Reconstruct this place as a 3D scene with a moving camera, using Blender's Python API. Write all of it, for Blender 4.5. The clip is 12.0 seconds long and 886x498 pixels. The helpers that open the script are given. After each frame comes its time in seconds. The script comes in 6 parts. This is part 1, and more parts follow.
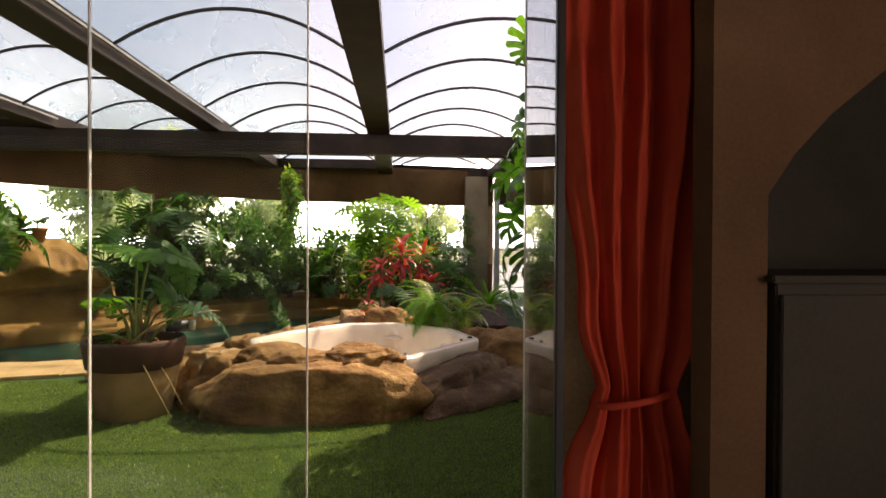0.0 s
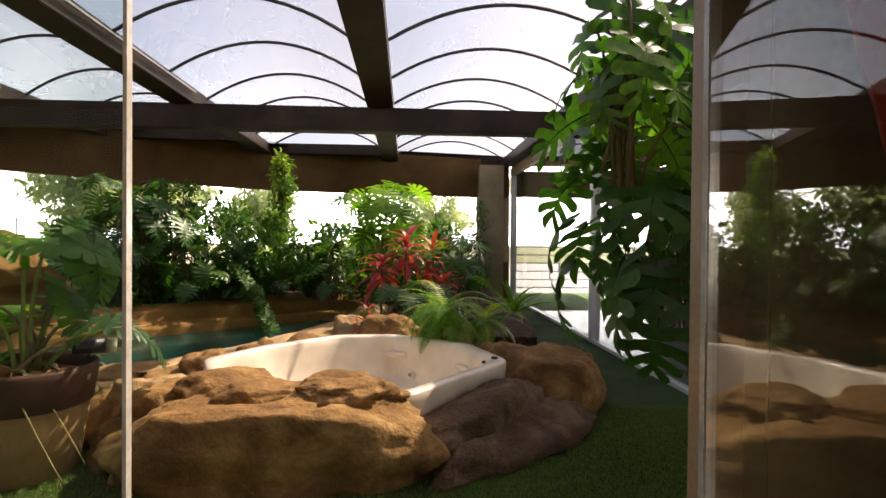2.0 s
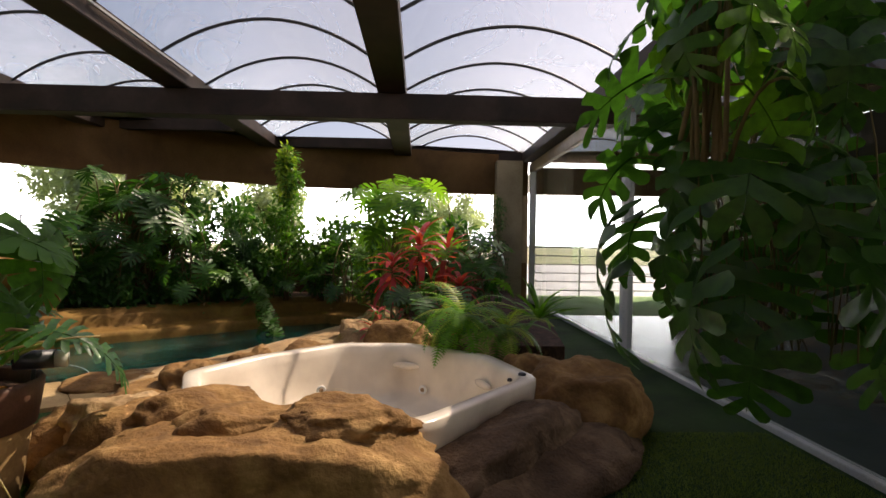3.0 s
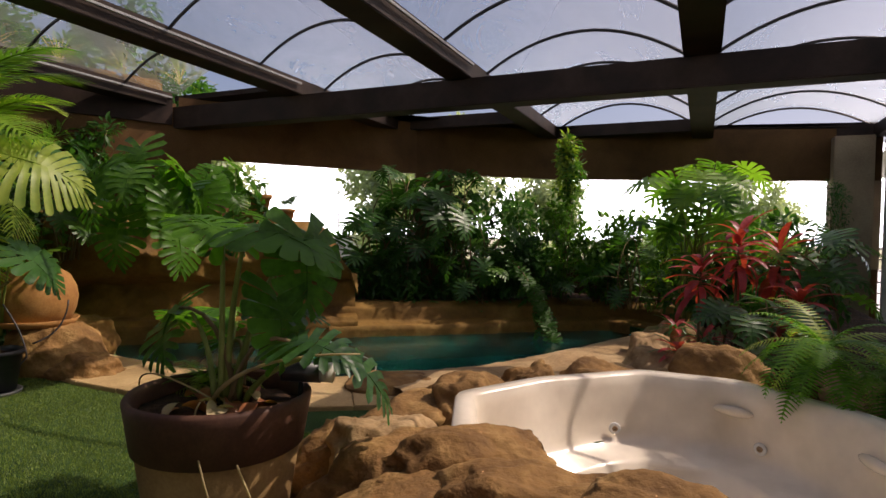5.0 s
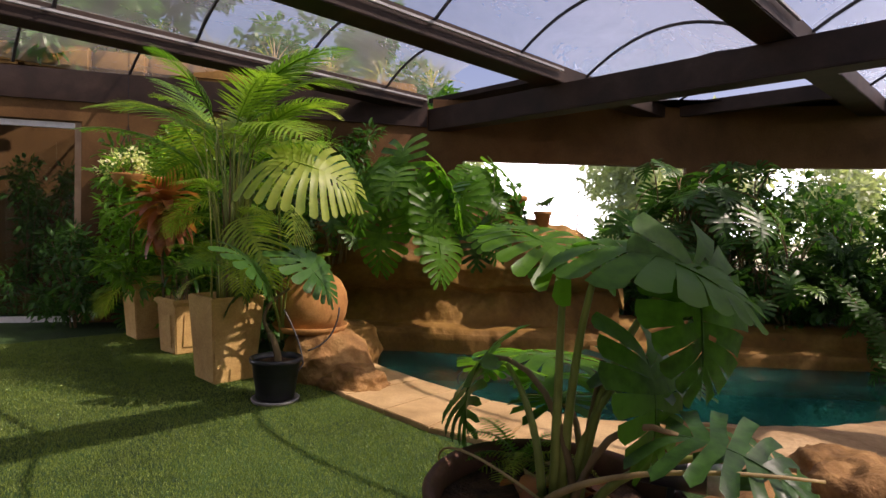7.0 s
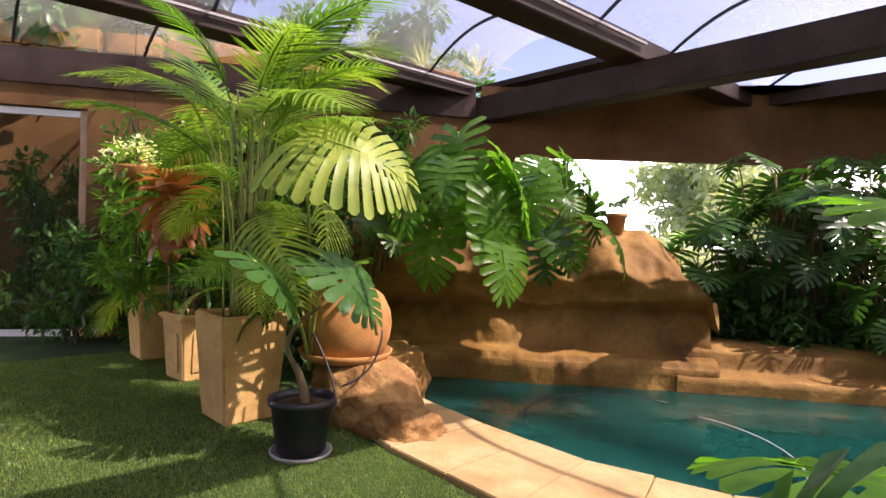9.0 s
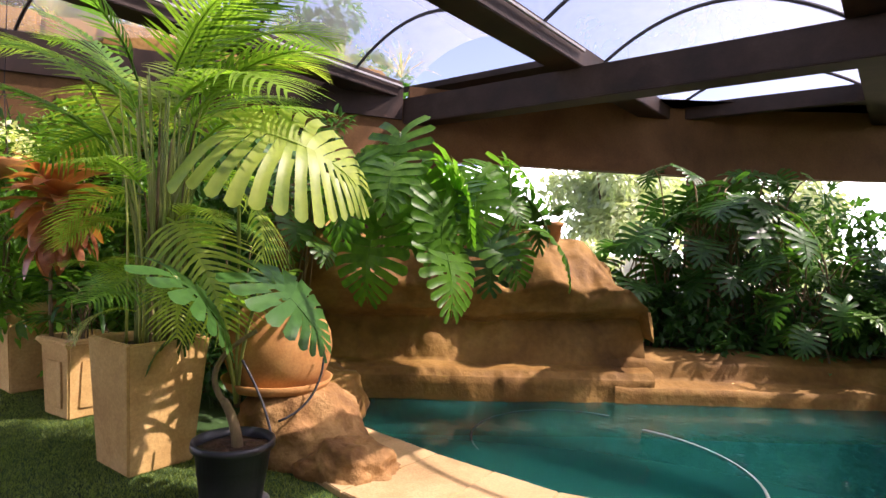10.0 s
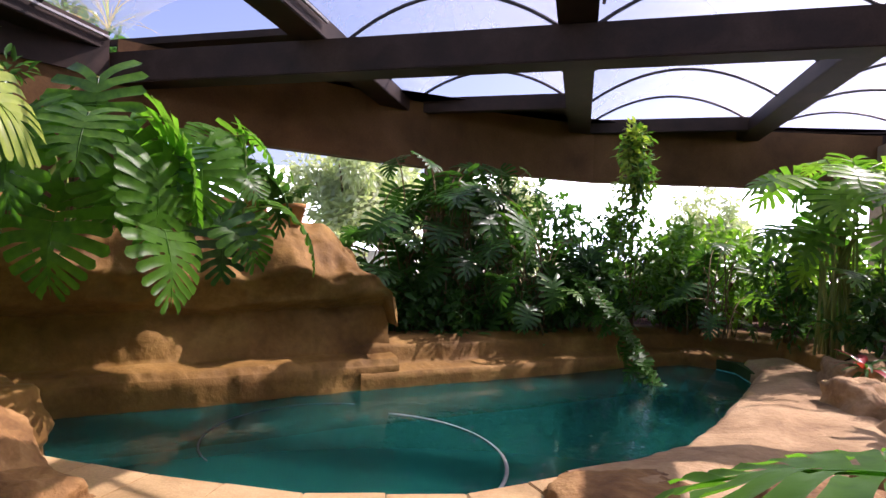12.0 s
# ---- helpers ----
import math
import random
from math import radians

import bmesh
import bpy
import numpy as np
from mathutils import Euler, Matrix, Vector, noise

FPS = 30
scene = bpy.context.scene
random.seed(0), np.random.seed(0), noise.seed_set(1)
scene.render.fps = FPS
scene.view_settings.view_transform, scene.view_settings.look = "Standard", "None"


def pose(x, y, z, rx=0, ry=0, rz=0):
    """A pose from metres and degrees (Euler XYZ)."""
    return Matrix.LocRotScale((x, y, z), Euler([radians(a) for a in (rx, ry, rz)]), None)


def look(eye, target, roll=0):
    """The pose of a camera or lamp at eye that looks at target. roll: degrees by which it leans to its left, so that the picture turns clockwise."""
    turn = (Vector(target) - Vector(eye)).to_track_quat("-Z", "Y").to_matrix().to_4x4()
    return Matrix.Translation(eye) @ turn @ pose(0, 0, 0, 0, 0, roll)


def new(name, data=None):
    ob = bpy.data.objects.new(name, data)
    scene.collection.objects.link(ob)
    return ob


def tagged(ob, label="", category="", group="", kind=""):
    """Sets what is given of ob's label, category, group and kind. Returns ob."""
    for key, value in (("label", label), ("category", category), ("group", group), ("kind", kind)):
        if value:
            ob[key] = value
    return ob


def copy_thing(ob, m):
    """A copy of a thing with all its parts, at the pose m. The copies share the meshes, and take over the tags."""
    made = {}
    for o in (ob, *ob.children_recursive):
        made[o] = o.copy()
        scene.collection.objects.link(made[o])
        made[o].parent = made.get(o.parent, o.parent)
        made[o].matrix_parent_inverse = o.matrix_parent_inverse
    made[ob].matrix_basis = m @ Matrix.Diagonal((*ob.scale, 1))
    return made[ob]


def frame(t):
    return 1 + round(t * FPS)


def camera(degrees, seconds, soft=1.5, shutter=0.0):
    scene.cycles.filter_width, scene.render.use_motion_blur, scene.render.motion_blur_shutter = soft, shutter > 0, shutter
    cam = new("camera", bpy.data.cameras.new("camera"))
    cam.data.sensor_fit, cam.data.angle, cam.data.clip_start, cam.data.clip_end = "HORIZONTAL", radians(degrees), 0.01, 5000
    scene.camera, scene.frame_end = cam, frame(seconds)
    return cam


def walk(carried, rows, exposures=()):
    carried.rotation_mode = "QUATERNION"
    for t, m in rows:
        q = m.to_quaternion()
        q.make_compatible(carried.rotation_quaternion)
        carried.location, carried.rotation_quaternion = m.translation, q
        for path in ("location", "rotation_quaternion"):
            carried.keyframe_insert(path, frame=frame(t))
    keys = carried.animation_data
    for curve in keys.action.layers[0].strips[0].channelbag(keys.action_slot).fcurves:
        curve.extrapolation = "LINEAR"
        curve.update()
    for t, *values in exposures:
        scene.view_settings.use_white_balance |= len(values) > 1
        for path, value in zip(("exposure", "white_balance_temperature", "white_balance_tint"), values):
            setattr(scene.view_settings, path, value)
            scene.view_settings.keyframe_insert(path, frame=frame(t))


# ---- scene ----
cam = camera(75.5, 12.0)
PATH = [
    (0, (0.042, -0.18, 1.516), (0.198, 1.814, 1.499), 0.3),
    (0.5, (0.031, 0.201, 1.511), (0.157, 2.197, 1.49), 0.2),
    (1, (0.061, 0.563, 1.492), (0.178, 2.559, 1.469), 0.2),
    (1.5, (0.075, 0.959, 1.478), (0.207, 2.955, 1.452), 0.5),
    (2, (0.088, 1.382, 1.454), (0.217, 3.378, 1.43), 0.5),
    (2.5, (0.108, 1.746, 1.415), (0.24, 3.742, 1.394), 0.8),
    (4.5, (-0.129, 2.946, 1.414), (-0.639, 4.879, 1.374), 0.7),
    (5, (-0.24, 3.071, 1.428), (-1.066, 4.892, 1.377), 1.3),
    (5.5, (-0.413, 3.265, 1.444), (-1.492, 4.947, 1.387), 1.1),
    (6, (-0.64, 3.405, 1.436), (-1.875, 4.977, 1.382), 1.2),
    (6.5, (-0.941, 3.484, 1.452), (-2.281, 4.968, 1.393), 1.4),
    (7, (-1.248, 3.584, 1.475), (-2.694, 4.965, 1.407), 1.6),
    (7.5, (-1.593, 3.72, 1.448), (-3.109, 5.023, 1.389), 1.3),
    (7.7, (-1.72, 3.779, 1.442), (-3.252, 5.063, 1.383), 2.1),
    (9.5, (-2.599, 4.187, 1.421), (-4.062, 5.551, 1.404), 1.7),
    (10, (-2.89, 4.189, 1.438), (-4.147, 5.744, 1.429), 2.2),
    (10.5, (-2.951, 4.237, 1.457), (-3.976, 5.955, 1.449), 2.0),
    (11, (-3.044, 4.397, 1.419), (-3.822, 6.24, 1.427), 2.1),
    (11.5, (-3.074, 4.52, 1.345), (-3.669, 6.43, 1.368), 2.0),
    (12, (-3.074, 4.542, 1.268), (-3.543, 6.486, 1.29), 1.8),
]
LIGHT = [(0.0, 1.22, 7900, 30), (1.5, 1.02, 7900, 30), (2.0, 1.0, 7700, 27), (2.5, 0.79, 7500, 27), (4.5, 0.13, 7100, 26), (5.5, 0.10, 6950, 35), (7.5, 0.77, 6900, 39), (9.5, 1.44, 6550, 43), (10.5, 1.46, 6400, 41), (12.0, 1.07, 6150, 43)]
walk(cam, [(t, look(eye, target, roll)) for t, eye, target, roll in PATH], LIGHT)


# world and sun
SUN = Vector((0.72, 0.52, 1.0)).normalized()
world = bpy.data.worlds.new("world")
scene.world = world
world.use_nodes = True
wn = world.node_tree
sky = wn.nodes.new("ShaderNodeTexSky")
sky.sky_type, sky.sun_disc = "NISHITA", False
sky.sun_elevation = math.asin(SUN.z)
sky.sun_rotation = math.atan2(SUN.x, SUN.y)
sky.dust_density = 2.5
wn.nodes["Background"].inputs["Strength"].default_value = 0.11
wn.links.new(sky.outputs[0], wn.nodes["Background"].inputs["Color"])
sun = new("sun", bpy.data.lights.new("sun", "SUN"))
sun.data.energy, sun.data.angle, sun.data.color = 5.0, radians(0.5), (1.0, 0.92, 0.80)
sun.matrix_world = look((0, 0, 30), Vector((0, 0, 30)) - SUN)


# materials
def mat(name, rough=0.6, metal=0.0, spec=0.5):
    m = bpy.data.materials.new(name)
    m.use_nodes = True
    b = m.node_tree.nodes["Principled BSDF"]
    b.inputs["Roughness"].default_value = rough
    b.inputs["Metallic"].default_value = metal
    b.inputs["Specular IOR Level"].default_value = spec
    return m, m.node_tree, b


def coords(nt, scale=(1, 1, 1), kind="Object"):
    tc, mp = nt.nodes.new("ShaderNodeTexCoord"), nt.nodes.new("ShaderNodeMapping")
    mp.inputs["Scale"].default_value = scale
    nt.links.new(tc.outputs[kind], mp.inputs["Vector"])
    return mp.outputs[0]


def noise_tex(nt, vec, scale, detail=5, rough=0.55, dist=0.0):
    n = nt.nodes.new("ShaderNodeTexNoise")
    n.inputs["Scale"].default_value, n.inputs["Detail"].default_value = scale, detail
    n.inputs["Roughness"].default_value, n.inputs["Distortion"].default_value = rough, dist
    if vec is not None:
        nt.links.new(vec, n.inputs["Vector"])
    return n.outputs["Fac"]


def ramp(nt, fac, stops):
    r = nt.nodes.new("ShaderNodeValToRGB")
    e = r.color_ramp.elements
    while len(e) < len(stops):
        e.new(0.5)
    for k, (p, c) in zip(e, stops):
        k.position, k.color = p, (*c, 1)
    nt.links.new(fac, r.inputs[0])
    return r.outputs[0]


def mix(nt, a, b, fac, mode="MIX"):
    m = nt.nodes.new("ShaderNodeMix")
    m.data_type, m.blend_type = "RGBA", mode
    for s, v in ((m.inputs[0], fac), (m.inputs[6], a), (m.inputs[7], b)):
        if hasattr(v, "is_output"):
            nt.links.new(v, s)
        else:
            s.default_value = v if isinstance(v, (int, float)) else (*v, 1)
    return m.outputs[2]


def bump(nt, b, fac, strength=0.4, dist=0.02):
    n = nt.nodes.new("ShaderNodeBump")
    n.inputs["Strength"].default_value, n.inputs["Distance"].default_value = strength, dist
    nt.links.new(fac, n.inputs["Height"])
    nt.links.new(n.outputs[0], b.inputs["Normal"])


def mottled(name, dark, mid, light, big=1.5, small=30, rough=0.8, bumps=0.5, dist=0.02, spec=0.3, metal=0.0, stretch=(1, 1, 1)):
    """A rough surface: broad stains, fine grain and relief."""
    m, nt, b = mat(name, rough, metal, spec)
    v = coords(nt, stretch)
    n1, n2 = noise_tex(nt, v, big, 6, 0.6, 0.4), noise_tex(nt, v, small, 4)
    base = ramp(nt, n1, [(0.3, dark), (0.5, mid), (0.72, light)])
    grain = ramp(nt, n2, [(0.3, (0.84, 0.83, 0.82)), (0.7, (1.07, 1.07, 1.07))])
    nt.links.new(mix(nt, base, grain, 1.0, "MULTIPLY"), b.inputs["Base Color"])
    add = nt.nodes.new("ShaderNodeMath")
    add.operation = "MULTIPLY_ADD"
    nt.links.new(n1, add.inputs[0])
    add.inputs[1].default_value = 1.5
    nt.links.new(n2, add.inputs[2])
    bump(nt, b, add.outputs[0], bumps, dist)
    return m


def leaf_mat(name, dark, light, glow=0.35, rough=0.42, spec=0.5):
    """A leaf: uneven green, glossy skin, light shining through."""
    m, nt, b = mat(name, rough, 0, spec)
    info = nt.nodes.new("ShaderNodeObjectInfo")
    geo = nt.nodes.new("ShaderNodeNewGeometry")
    v = coords(nt)
    n = noise_tex(nt, v, 9, 3)
    avg = nt.nodes.new("ShaderNodeMath")
    avg.operation = "ADD"
    nt.links.new(info.outputs["Random"], avg.inputs[0])
    nt.links.new(geo.outputs["Random Per Island"], avg.inputs[1])
    half = nt.nodes.new("ShaderNodeMath")
    half.operation = "MULTIPLY_ADD"
    nt.links.new(avg.outputs[0], half.inputs[0])
    half.inputs[1].default_value = 0.35
    nt.links.new(n, half.inputs[2])
    col = ramp(nt, half.outputs[0], [(0.35, dark), (1.15 / 1.2, light)])
    nt.links.new(col, b.inputs["Base Color"])
    bump(nt, b, n, 0.25, 0.01)
    tr, ms = nt.nodes.new("ShaderNodeBsdfTranslucent"), nt.nodes.new("ShaderNodeMixShader")
    bright = mix(nt, col, (2.2, 2.6, 0.9), 1.0, "MULTIPLY")
    nt.links.new(bright, tr.inputs["Color"])
    ms.inputs[0].default_value = glow
    out = nt.nodes["Material Output"]
    nt.links.new(b.outputs[0], ms.inputs[1])
    nt.links.new(tr.outputs[0], ms.inputs[2])
    nt.links.new(ms.outputs[0], out.inputs["Surface"])
    return m


def glass_mat(name, tint, gloss_ior=1.5, rough=0.0):
    m = bpy.data.materials.new(name)
    m.use_nodes = True
    nt = m.node_tree
    nt.nodes.clear()
    out, ms, lw, fr = (nt.nodes.new("ShaderNode" + k) for k in ("OutputMaterial", "MixShader", "LayerWeight", "MapRange"))
    pw = nt.nodes.new("ShaderNodeMath")
    pw.operation = "POWER"
    pw.inputs[1].default_value = 4.5
    nt.links.new(lw.outputs["Facing"], pw.inputs[0])
    nt.links.new(pw.outputs[0], fr.inputs["Value"])
    tr, gl = nt.nodes.new("ShaderNodeBsdfTransparent"), nt.nodes.new("ShaderNodeBsdfGlossy")
    lw.inputs["Blend"].default_value = 0.5
    fr.inputs["To Min"].default_value, fr.inputs["To Max"].default_value = ((gloss_ior - 1) / (gloss_ior + 1)) ** 2, 0.9
    tr.inputs["Color"].default_value = (*tint, 1)
    gl.inputs["Roughness"].default_value = rough
    for a, b in ((fr.outputs[0], ms.inputs[0]), (tr.outputs[0], ms.inputs[1]), (gl.outputs[0], ms.inputs[2]), (ms.outputs[0], out.inputs[0])):
        nt.links.new(a, b)
    return m, nt, tr, gl, ms


ROCK_PALE = mottled("pale_sandstone", (0.20, 0.115, 0.050), (0.40, 0.26, 0.125), (0.58, 0.41, 0.22), 2.0, 24, 0.82, 0.5, 0.03)
STONE = mottled("moulded_sandstone", (0.10, 0.046, 0.014), (0.26, 0.137, 0.044), (0.54, 0.33, 0.125), 2.4, 26, 0.82, 0.5, 0.03)
STONE_DARK = mottled("brown_rock_render", (0.12, 0.058, 0.012), (0.23, 0.120, 0.024), (0.38, 0.22, 0.058), 1.1, 16, 0.75, 0.4, 0.025)
STEP_STONE = mottled("greyish_step_stone", (0.06, 0.035, 0.020), (0.14, 0.085, 0.048), (0.28, 0.18, 0.105), 3.5, 45, 0.85, 0.8, 0.03)
COPING = mottled("sandy_coping", (0.28, 0.18, 0.075), (0.46, 0.31, 0.14), (0.60, 0.42, 0.21), 2.0, 70, 0.85, 0.35, 0.01)
WALL = mottled("brown_rendered_wall", (0.070, 0.033, 0.009), (0.118, 0.058, 0.017), (0.17, 0.090, 0.029), 0.9, 45, 0.85, 0.35, 0.008)
BLOCK = mottled("tan_block_wall", (0.20, 0.14, 0.08), (0.32, 0.24, 0.15), (0.42, 0.33, 0.21), 1.1, 55, 0.88, 0.35, 0.006)
BEAM = mottled("dark_brown_painted_steel", (0.014, 0.008, 0.005), (0.025, 0.014, 0.009), (0.045, 0.027, 0.018), 2.2, 60, 0.6, 0.15, 0.003, 0.2)
RIB = mottled("black_rib_tube", (0.012, 0.011, 0.011), (0.02, 0.018, 0.018), (0.03, 0.027, 0.027), 5, 60, 0.5, 0.1, 0.002)
WHITE = mottled("white_powder_coat", (0.68, 0.68, 0.66), (0.76, 0.76, 0.74), (0.82, 0.82, 0.80), 3, 60, 0.35, 0.05, 0.001, 0.5)
FRAME = mottled("tan_aluminium_frame", (0.30, 0.19, 0.10), (0.38, 0.25, 0.14), (0.44, 0.30, 0.18), 4, 80, 0.4, 0.08, 0.001, 0.5)
EDGE = mottled("polished_glass_edge", (0.45, 0.42, 0.36), (0.6, 0.57, 0.5), (0.7, 0.68, 0.6), 6, 80, 0.15, 0.02, 0.001, 0.8)
PLASTER = mottled("brown_interior_plaster", (0.10, 0.055, 0.028), (0.14, 0.078, 0.040), (0.18, 0.105, 0.056), 1.2, 60, 0.85, 0.2, 0.003)
TAN_WALL = mottled("tan_interior_plaster", (0.42, 0.30, 0.17), (0.49, 0.36, 0.21), (0.54, 0.40, 0.24), 1.2, 60, 0.8, 0.2, 0.003)
# near-black base colour holds the shade of the dim rooms
ROOM = mottled("dark_interior_shade", (0.028, 0.026, 0.018), (0.040, 0.036, 0.026), (0.055, 0.050, 0.036), 1.2, 60, 0.7, 0.15, 0.003)
CEIL = mottled("ceiling_paint", (0.50, 0.47, 0.42), (0.58, 0.55, 0.49), (0.64, 0.61, 0.55), 1.0, 60, 0.85, 0.1, 0.002)
LINER = mottled("turquoise_pool_plaster", (0.05, 0.46, 0.42), (0.09, 0.58, 0.52), (0.14, 0.68, 0.62), 0.7, 14, 0.6, 0.15, 0.005)
ACRYLIC = mottled("cream_spa_acrylic", (0.76, 0.66, 0.53), (0.79, 0.70, 0.58), (0.82, 0.74, 0.62), 1.5, 3, 0.22, 0.02, 0.001, 0.6)
CLAY = mottled("tan_cast_planter", (0.44, 0.26, 0.08), (0.58, 0.37, 0.13), (0.69, 0.48, 0.20), 3.0, 50, 0.85, 0.35, 0.006)
POT_TAN = mottled("brownish_tan_clay", (0.24, 0.145, 0.055), (0.34, 0.21, 0.085), (0.43, 0.28, 0.12), 3.0, 50, 0.85, 0.35, 0.005)
TERRA = mottled("terracotta", (0.28, 0.12, 0.035), (0.40, 0.19, 0.055), (0.50, 0.27, 0.09), 3.0, 60, 0.8, 0.25, 0.004)
DARKCLAY = mottled("wet_dark_clay", (0.06, 0.028, 0.018), (0.10, 0.045, 0.028), (0.15, 0.07, 0.04), 4.0, 60, 0.6, 0.3, 0.004)
BLACK = mottled("black_plastic", (0.012, 0.013, 0.016), (0.018, 0.02, 0.025), (0.03, 0.032, 0.036), 5, 90, 0.42, 0.1, 0.002, 0.5)
GREY = mottled("grey_plastic", (0.22, 0.22, 0.21), (0.28, 0.28, 0.27), (0.34, 0.34, 0.33), 5, 90, 0.4, 0.1, 0.002, 0.5)
SOIL = mottled("potting_soil", (0.035, 0.018, 0.01), (0.08, 0.04, 0.02), (0.20, 0.10, 0.05), 12, 90, 0.95, 1.0, 0.03)
BARK = mottled("plant_stem", (0.10, 0.07, 0.03), (0.18, 0.13, 0.06), (0.28, 0.2, 0.1), 6, 50, 0.8, 0.5, 0.006, 0.3, 0.0, (1, 1, 0.3))
CANE = mottled("green_cane", (0.10, 0.16, 0.03), (0.22, 0.28, 0.06), (0.42, 0.40, 0.12), 7, 40, 0.5, 0.15, 0.002, 0.4, 0.0, (1, 1, 0.3))
YOUNG_CANE = mottled("yellow_green_cane", (0.22, 0.26, 0.04), (0.38, 0.42, 0.08), (0.55, 0.55, 0.18), 7, 40, 0.45, 0.1, 0.002, 0.4, 0.0, (1, 1, 0.3))
CURTAIN = mottled("red_curtain_cloth", (0.36, 0.035, 0.018), (0.50, 0.06, 0.03), (0.62, 0.085, 0.045), 2.0, 300, 0.9, 0.25, 0.002, 0.2)
TURF = mottled("turf_backing", (0.022, 0.05, 0.012), (0.035, 0.085, 0.018), (0.05, 0.12, 0.025), 1.2, 120, 0.95, 1.0, 0.02)
TILE = mottled("grey_glazed_tile", (0.26, 0.28, 0.30), (0.34, 0.36, 0.38), (0.42, 0.44, 0.46), 1.5, 60, 0.18, 0.03, 0.001, 0.6)
# darker copy of the floor tile, side room shade in its colour
TILE_DARK = mottled("shaded_teal_glazed_tile", (0.09, 0.12, 0.125), (0.12, 0.155, 0.16), (0.15, 0.19, 0.195), 1.5, 60, 0.2, 0.03, 0.001, 0.3)
GROUND = mottled("dry_garden_ground", (0.26, 0.30, 0.15), (0.40, 0.42, 0.25), (0.52, 0.50, 0.36), 0.2, 6, 0.95, 0.4, 0.05)
PAVING = mottled("pale_paving", (0.62, 0.63, 0.64), (0.72, 0.73, 0.74), (0.80, 0.80, 0.80), 0.8, 12, 0.8, 0.1, 0.002)
# terrace grass raised to a sunlit brightness in its base colour
GRASS_PALE = mottled("sunlit_grass", (0.24, 0.42, 0.16), (0.34, 0.55, 0.24), (0.45, 0.62, 0.32), 1.5, 60, 0.9, 0.4, 0.01)

LEAF = leaf_mat("deep_green_leaf", (0.010, 0.036, 0.010), (0.042, 0.125, 0.024), 0.32, 0.36, 0.35)
LEAF_MID = leaf_mat("mid_green_leaf", (0.018, 0.068, 0.010), (0.10, 0.225, 0.026), 0.4, 0.36, 0.4)
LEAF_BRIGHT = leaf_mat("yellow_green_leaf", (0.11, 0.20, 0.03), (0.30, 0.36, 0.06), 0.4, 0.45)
# lit copy of the leaf green: sun brightness in its base colour
LEAF_LIT = leaf_mat("lit_fresh_green_leaf", (0.07, 0.17, 0.02), (0.17, 0.31, 0.035), 0.4, 0.42, 0.3)
LEAF_PALM = leaf_mat("palm_green_leaf", (0.040, 0.115, 0.012), (0.19, 0.31, 0.035), 0.42, 0.36, 0.35)
LEAF_ROCK = leaf_mat("saturated_green_leaf", (0.012, 0.060, 0.006), (0.070, 0.19, 0.014), 0.5, 0.38, 0.25)
# outdoor overexposure put into this washed-out leaf colour
LEAF_GLARE = leaf_mat("glare_washed_foliage", (0.20, 0.25, 0.15), (0.42, 0.46, 0.34), 0.22, 0.6, 0.3)
LEAF_HERO = leaf_mat("dark_matt_green_leaf", (0.010, 0.040, 0.006), (0.050, 0.145, 0.018), 0.45, 0.45, 0.2)
LEAF_RED = leaf_mat("red_croton_leaf", (0.13, 0.008, 0.018), (0.40, 0.045, 0.05), 0.3)
LEAF_RUST = leaf_mat("rusty_croton_leaf", (0.15, 0.045, 0.022), (0.42, 0.15, 0.06), 0.25)
LEAF_DRY = leaf_mat("dry_tan_leaf", (0.22, 0.15, 0.07), (0.50, 0.38, 0.2), 0.25, 0.7)
BLOOM = leaf_mat("cream_blossom", (0.5, 0.5, 0.3), (0.75, 0.75, 0.5), 0.3, 0.7)

GLASS, *_ = glass_mat("clear_glass", (0.90, 0.94, 0.92), 1.5)

GLASS_THICK, *_ = glass_mat("thick_folded_glass", (0.86, 0.92, 0.90), 1.85)

# roof sheet: weathered translucent polycarbonate
SHEET = bpy.data.materials.new("translucent_roof_sheet")
SHEET.use_nodes = True
nt = SHEET.node_tree
nt.nodes.clear()
s_out, s_mix, s_mix2 = nt.nodes.new("ShaderNodeOutputMaterial"), nt.nodes.new("ShaderNodeMixShader"), nt.nodes.new("ShaderNodeMixShader")
s_tr, s_dif, s_gl = (nt.nodes.new("ShaderNodeBsdf" + k) for k in ("Transparent", "Translucent", "Glossy"))
s_tr.inputs["Color"].default_value = (0.84, 0.89, 0.86, 1)
s_gl.inputs["Roughness"].default_value = 0.12
dirt = noise_tex(nt, coords(nt, (0.6, 0.25, 1)), 1.6, 6, 0.6, 0.8)
nt.links.new(ramp(nt, dirt, [(0.35, (0.80, 0.81, 0.78)), (0.62, (0.60, 0.60, 0.57))]), s_dif.inputs["Color"])
haze = nt.nodes.new("ShaderNodeMapRange")
haze.inputs["From Min"].default_value, haze.inputs["From Max"].default_value = 0.3, 0.7
haze.inputs["To Min"].default_value, haze.inputs["To Max"].default_value = 0.20, 0.36
nt.links.new(dirt, haze.inputs["Value"])
nt.links.new(haze.outputs[0], s_mix.inputs[0])
nt.links.new(s_tr.outputs[0], s_mix.inputs[1])
nt.links.new(s_dif.outputs[0], s_mix.inputs[2])
s_fwd, s_haze = nt.nodes.new("ShaderNodeBsdfRefraction"), nt.nodes.new("ShaderNodeMixShader")
s_fwd.inputs["IOR"].default_value, s_fwd.inputs["Roughness"].default_value = 1.08, 0.65
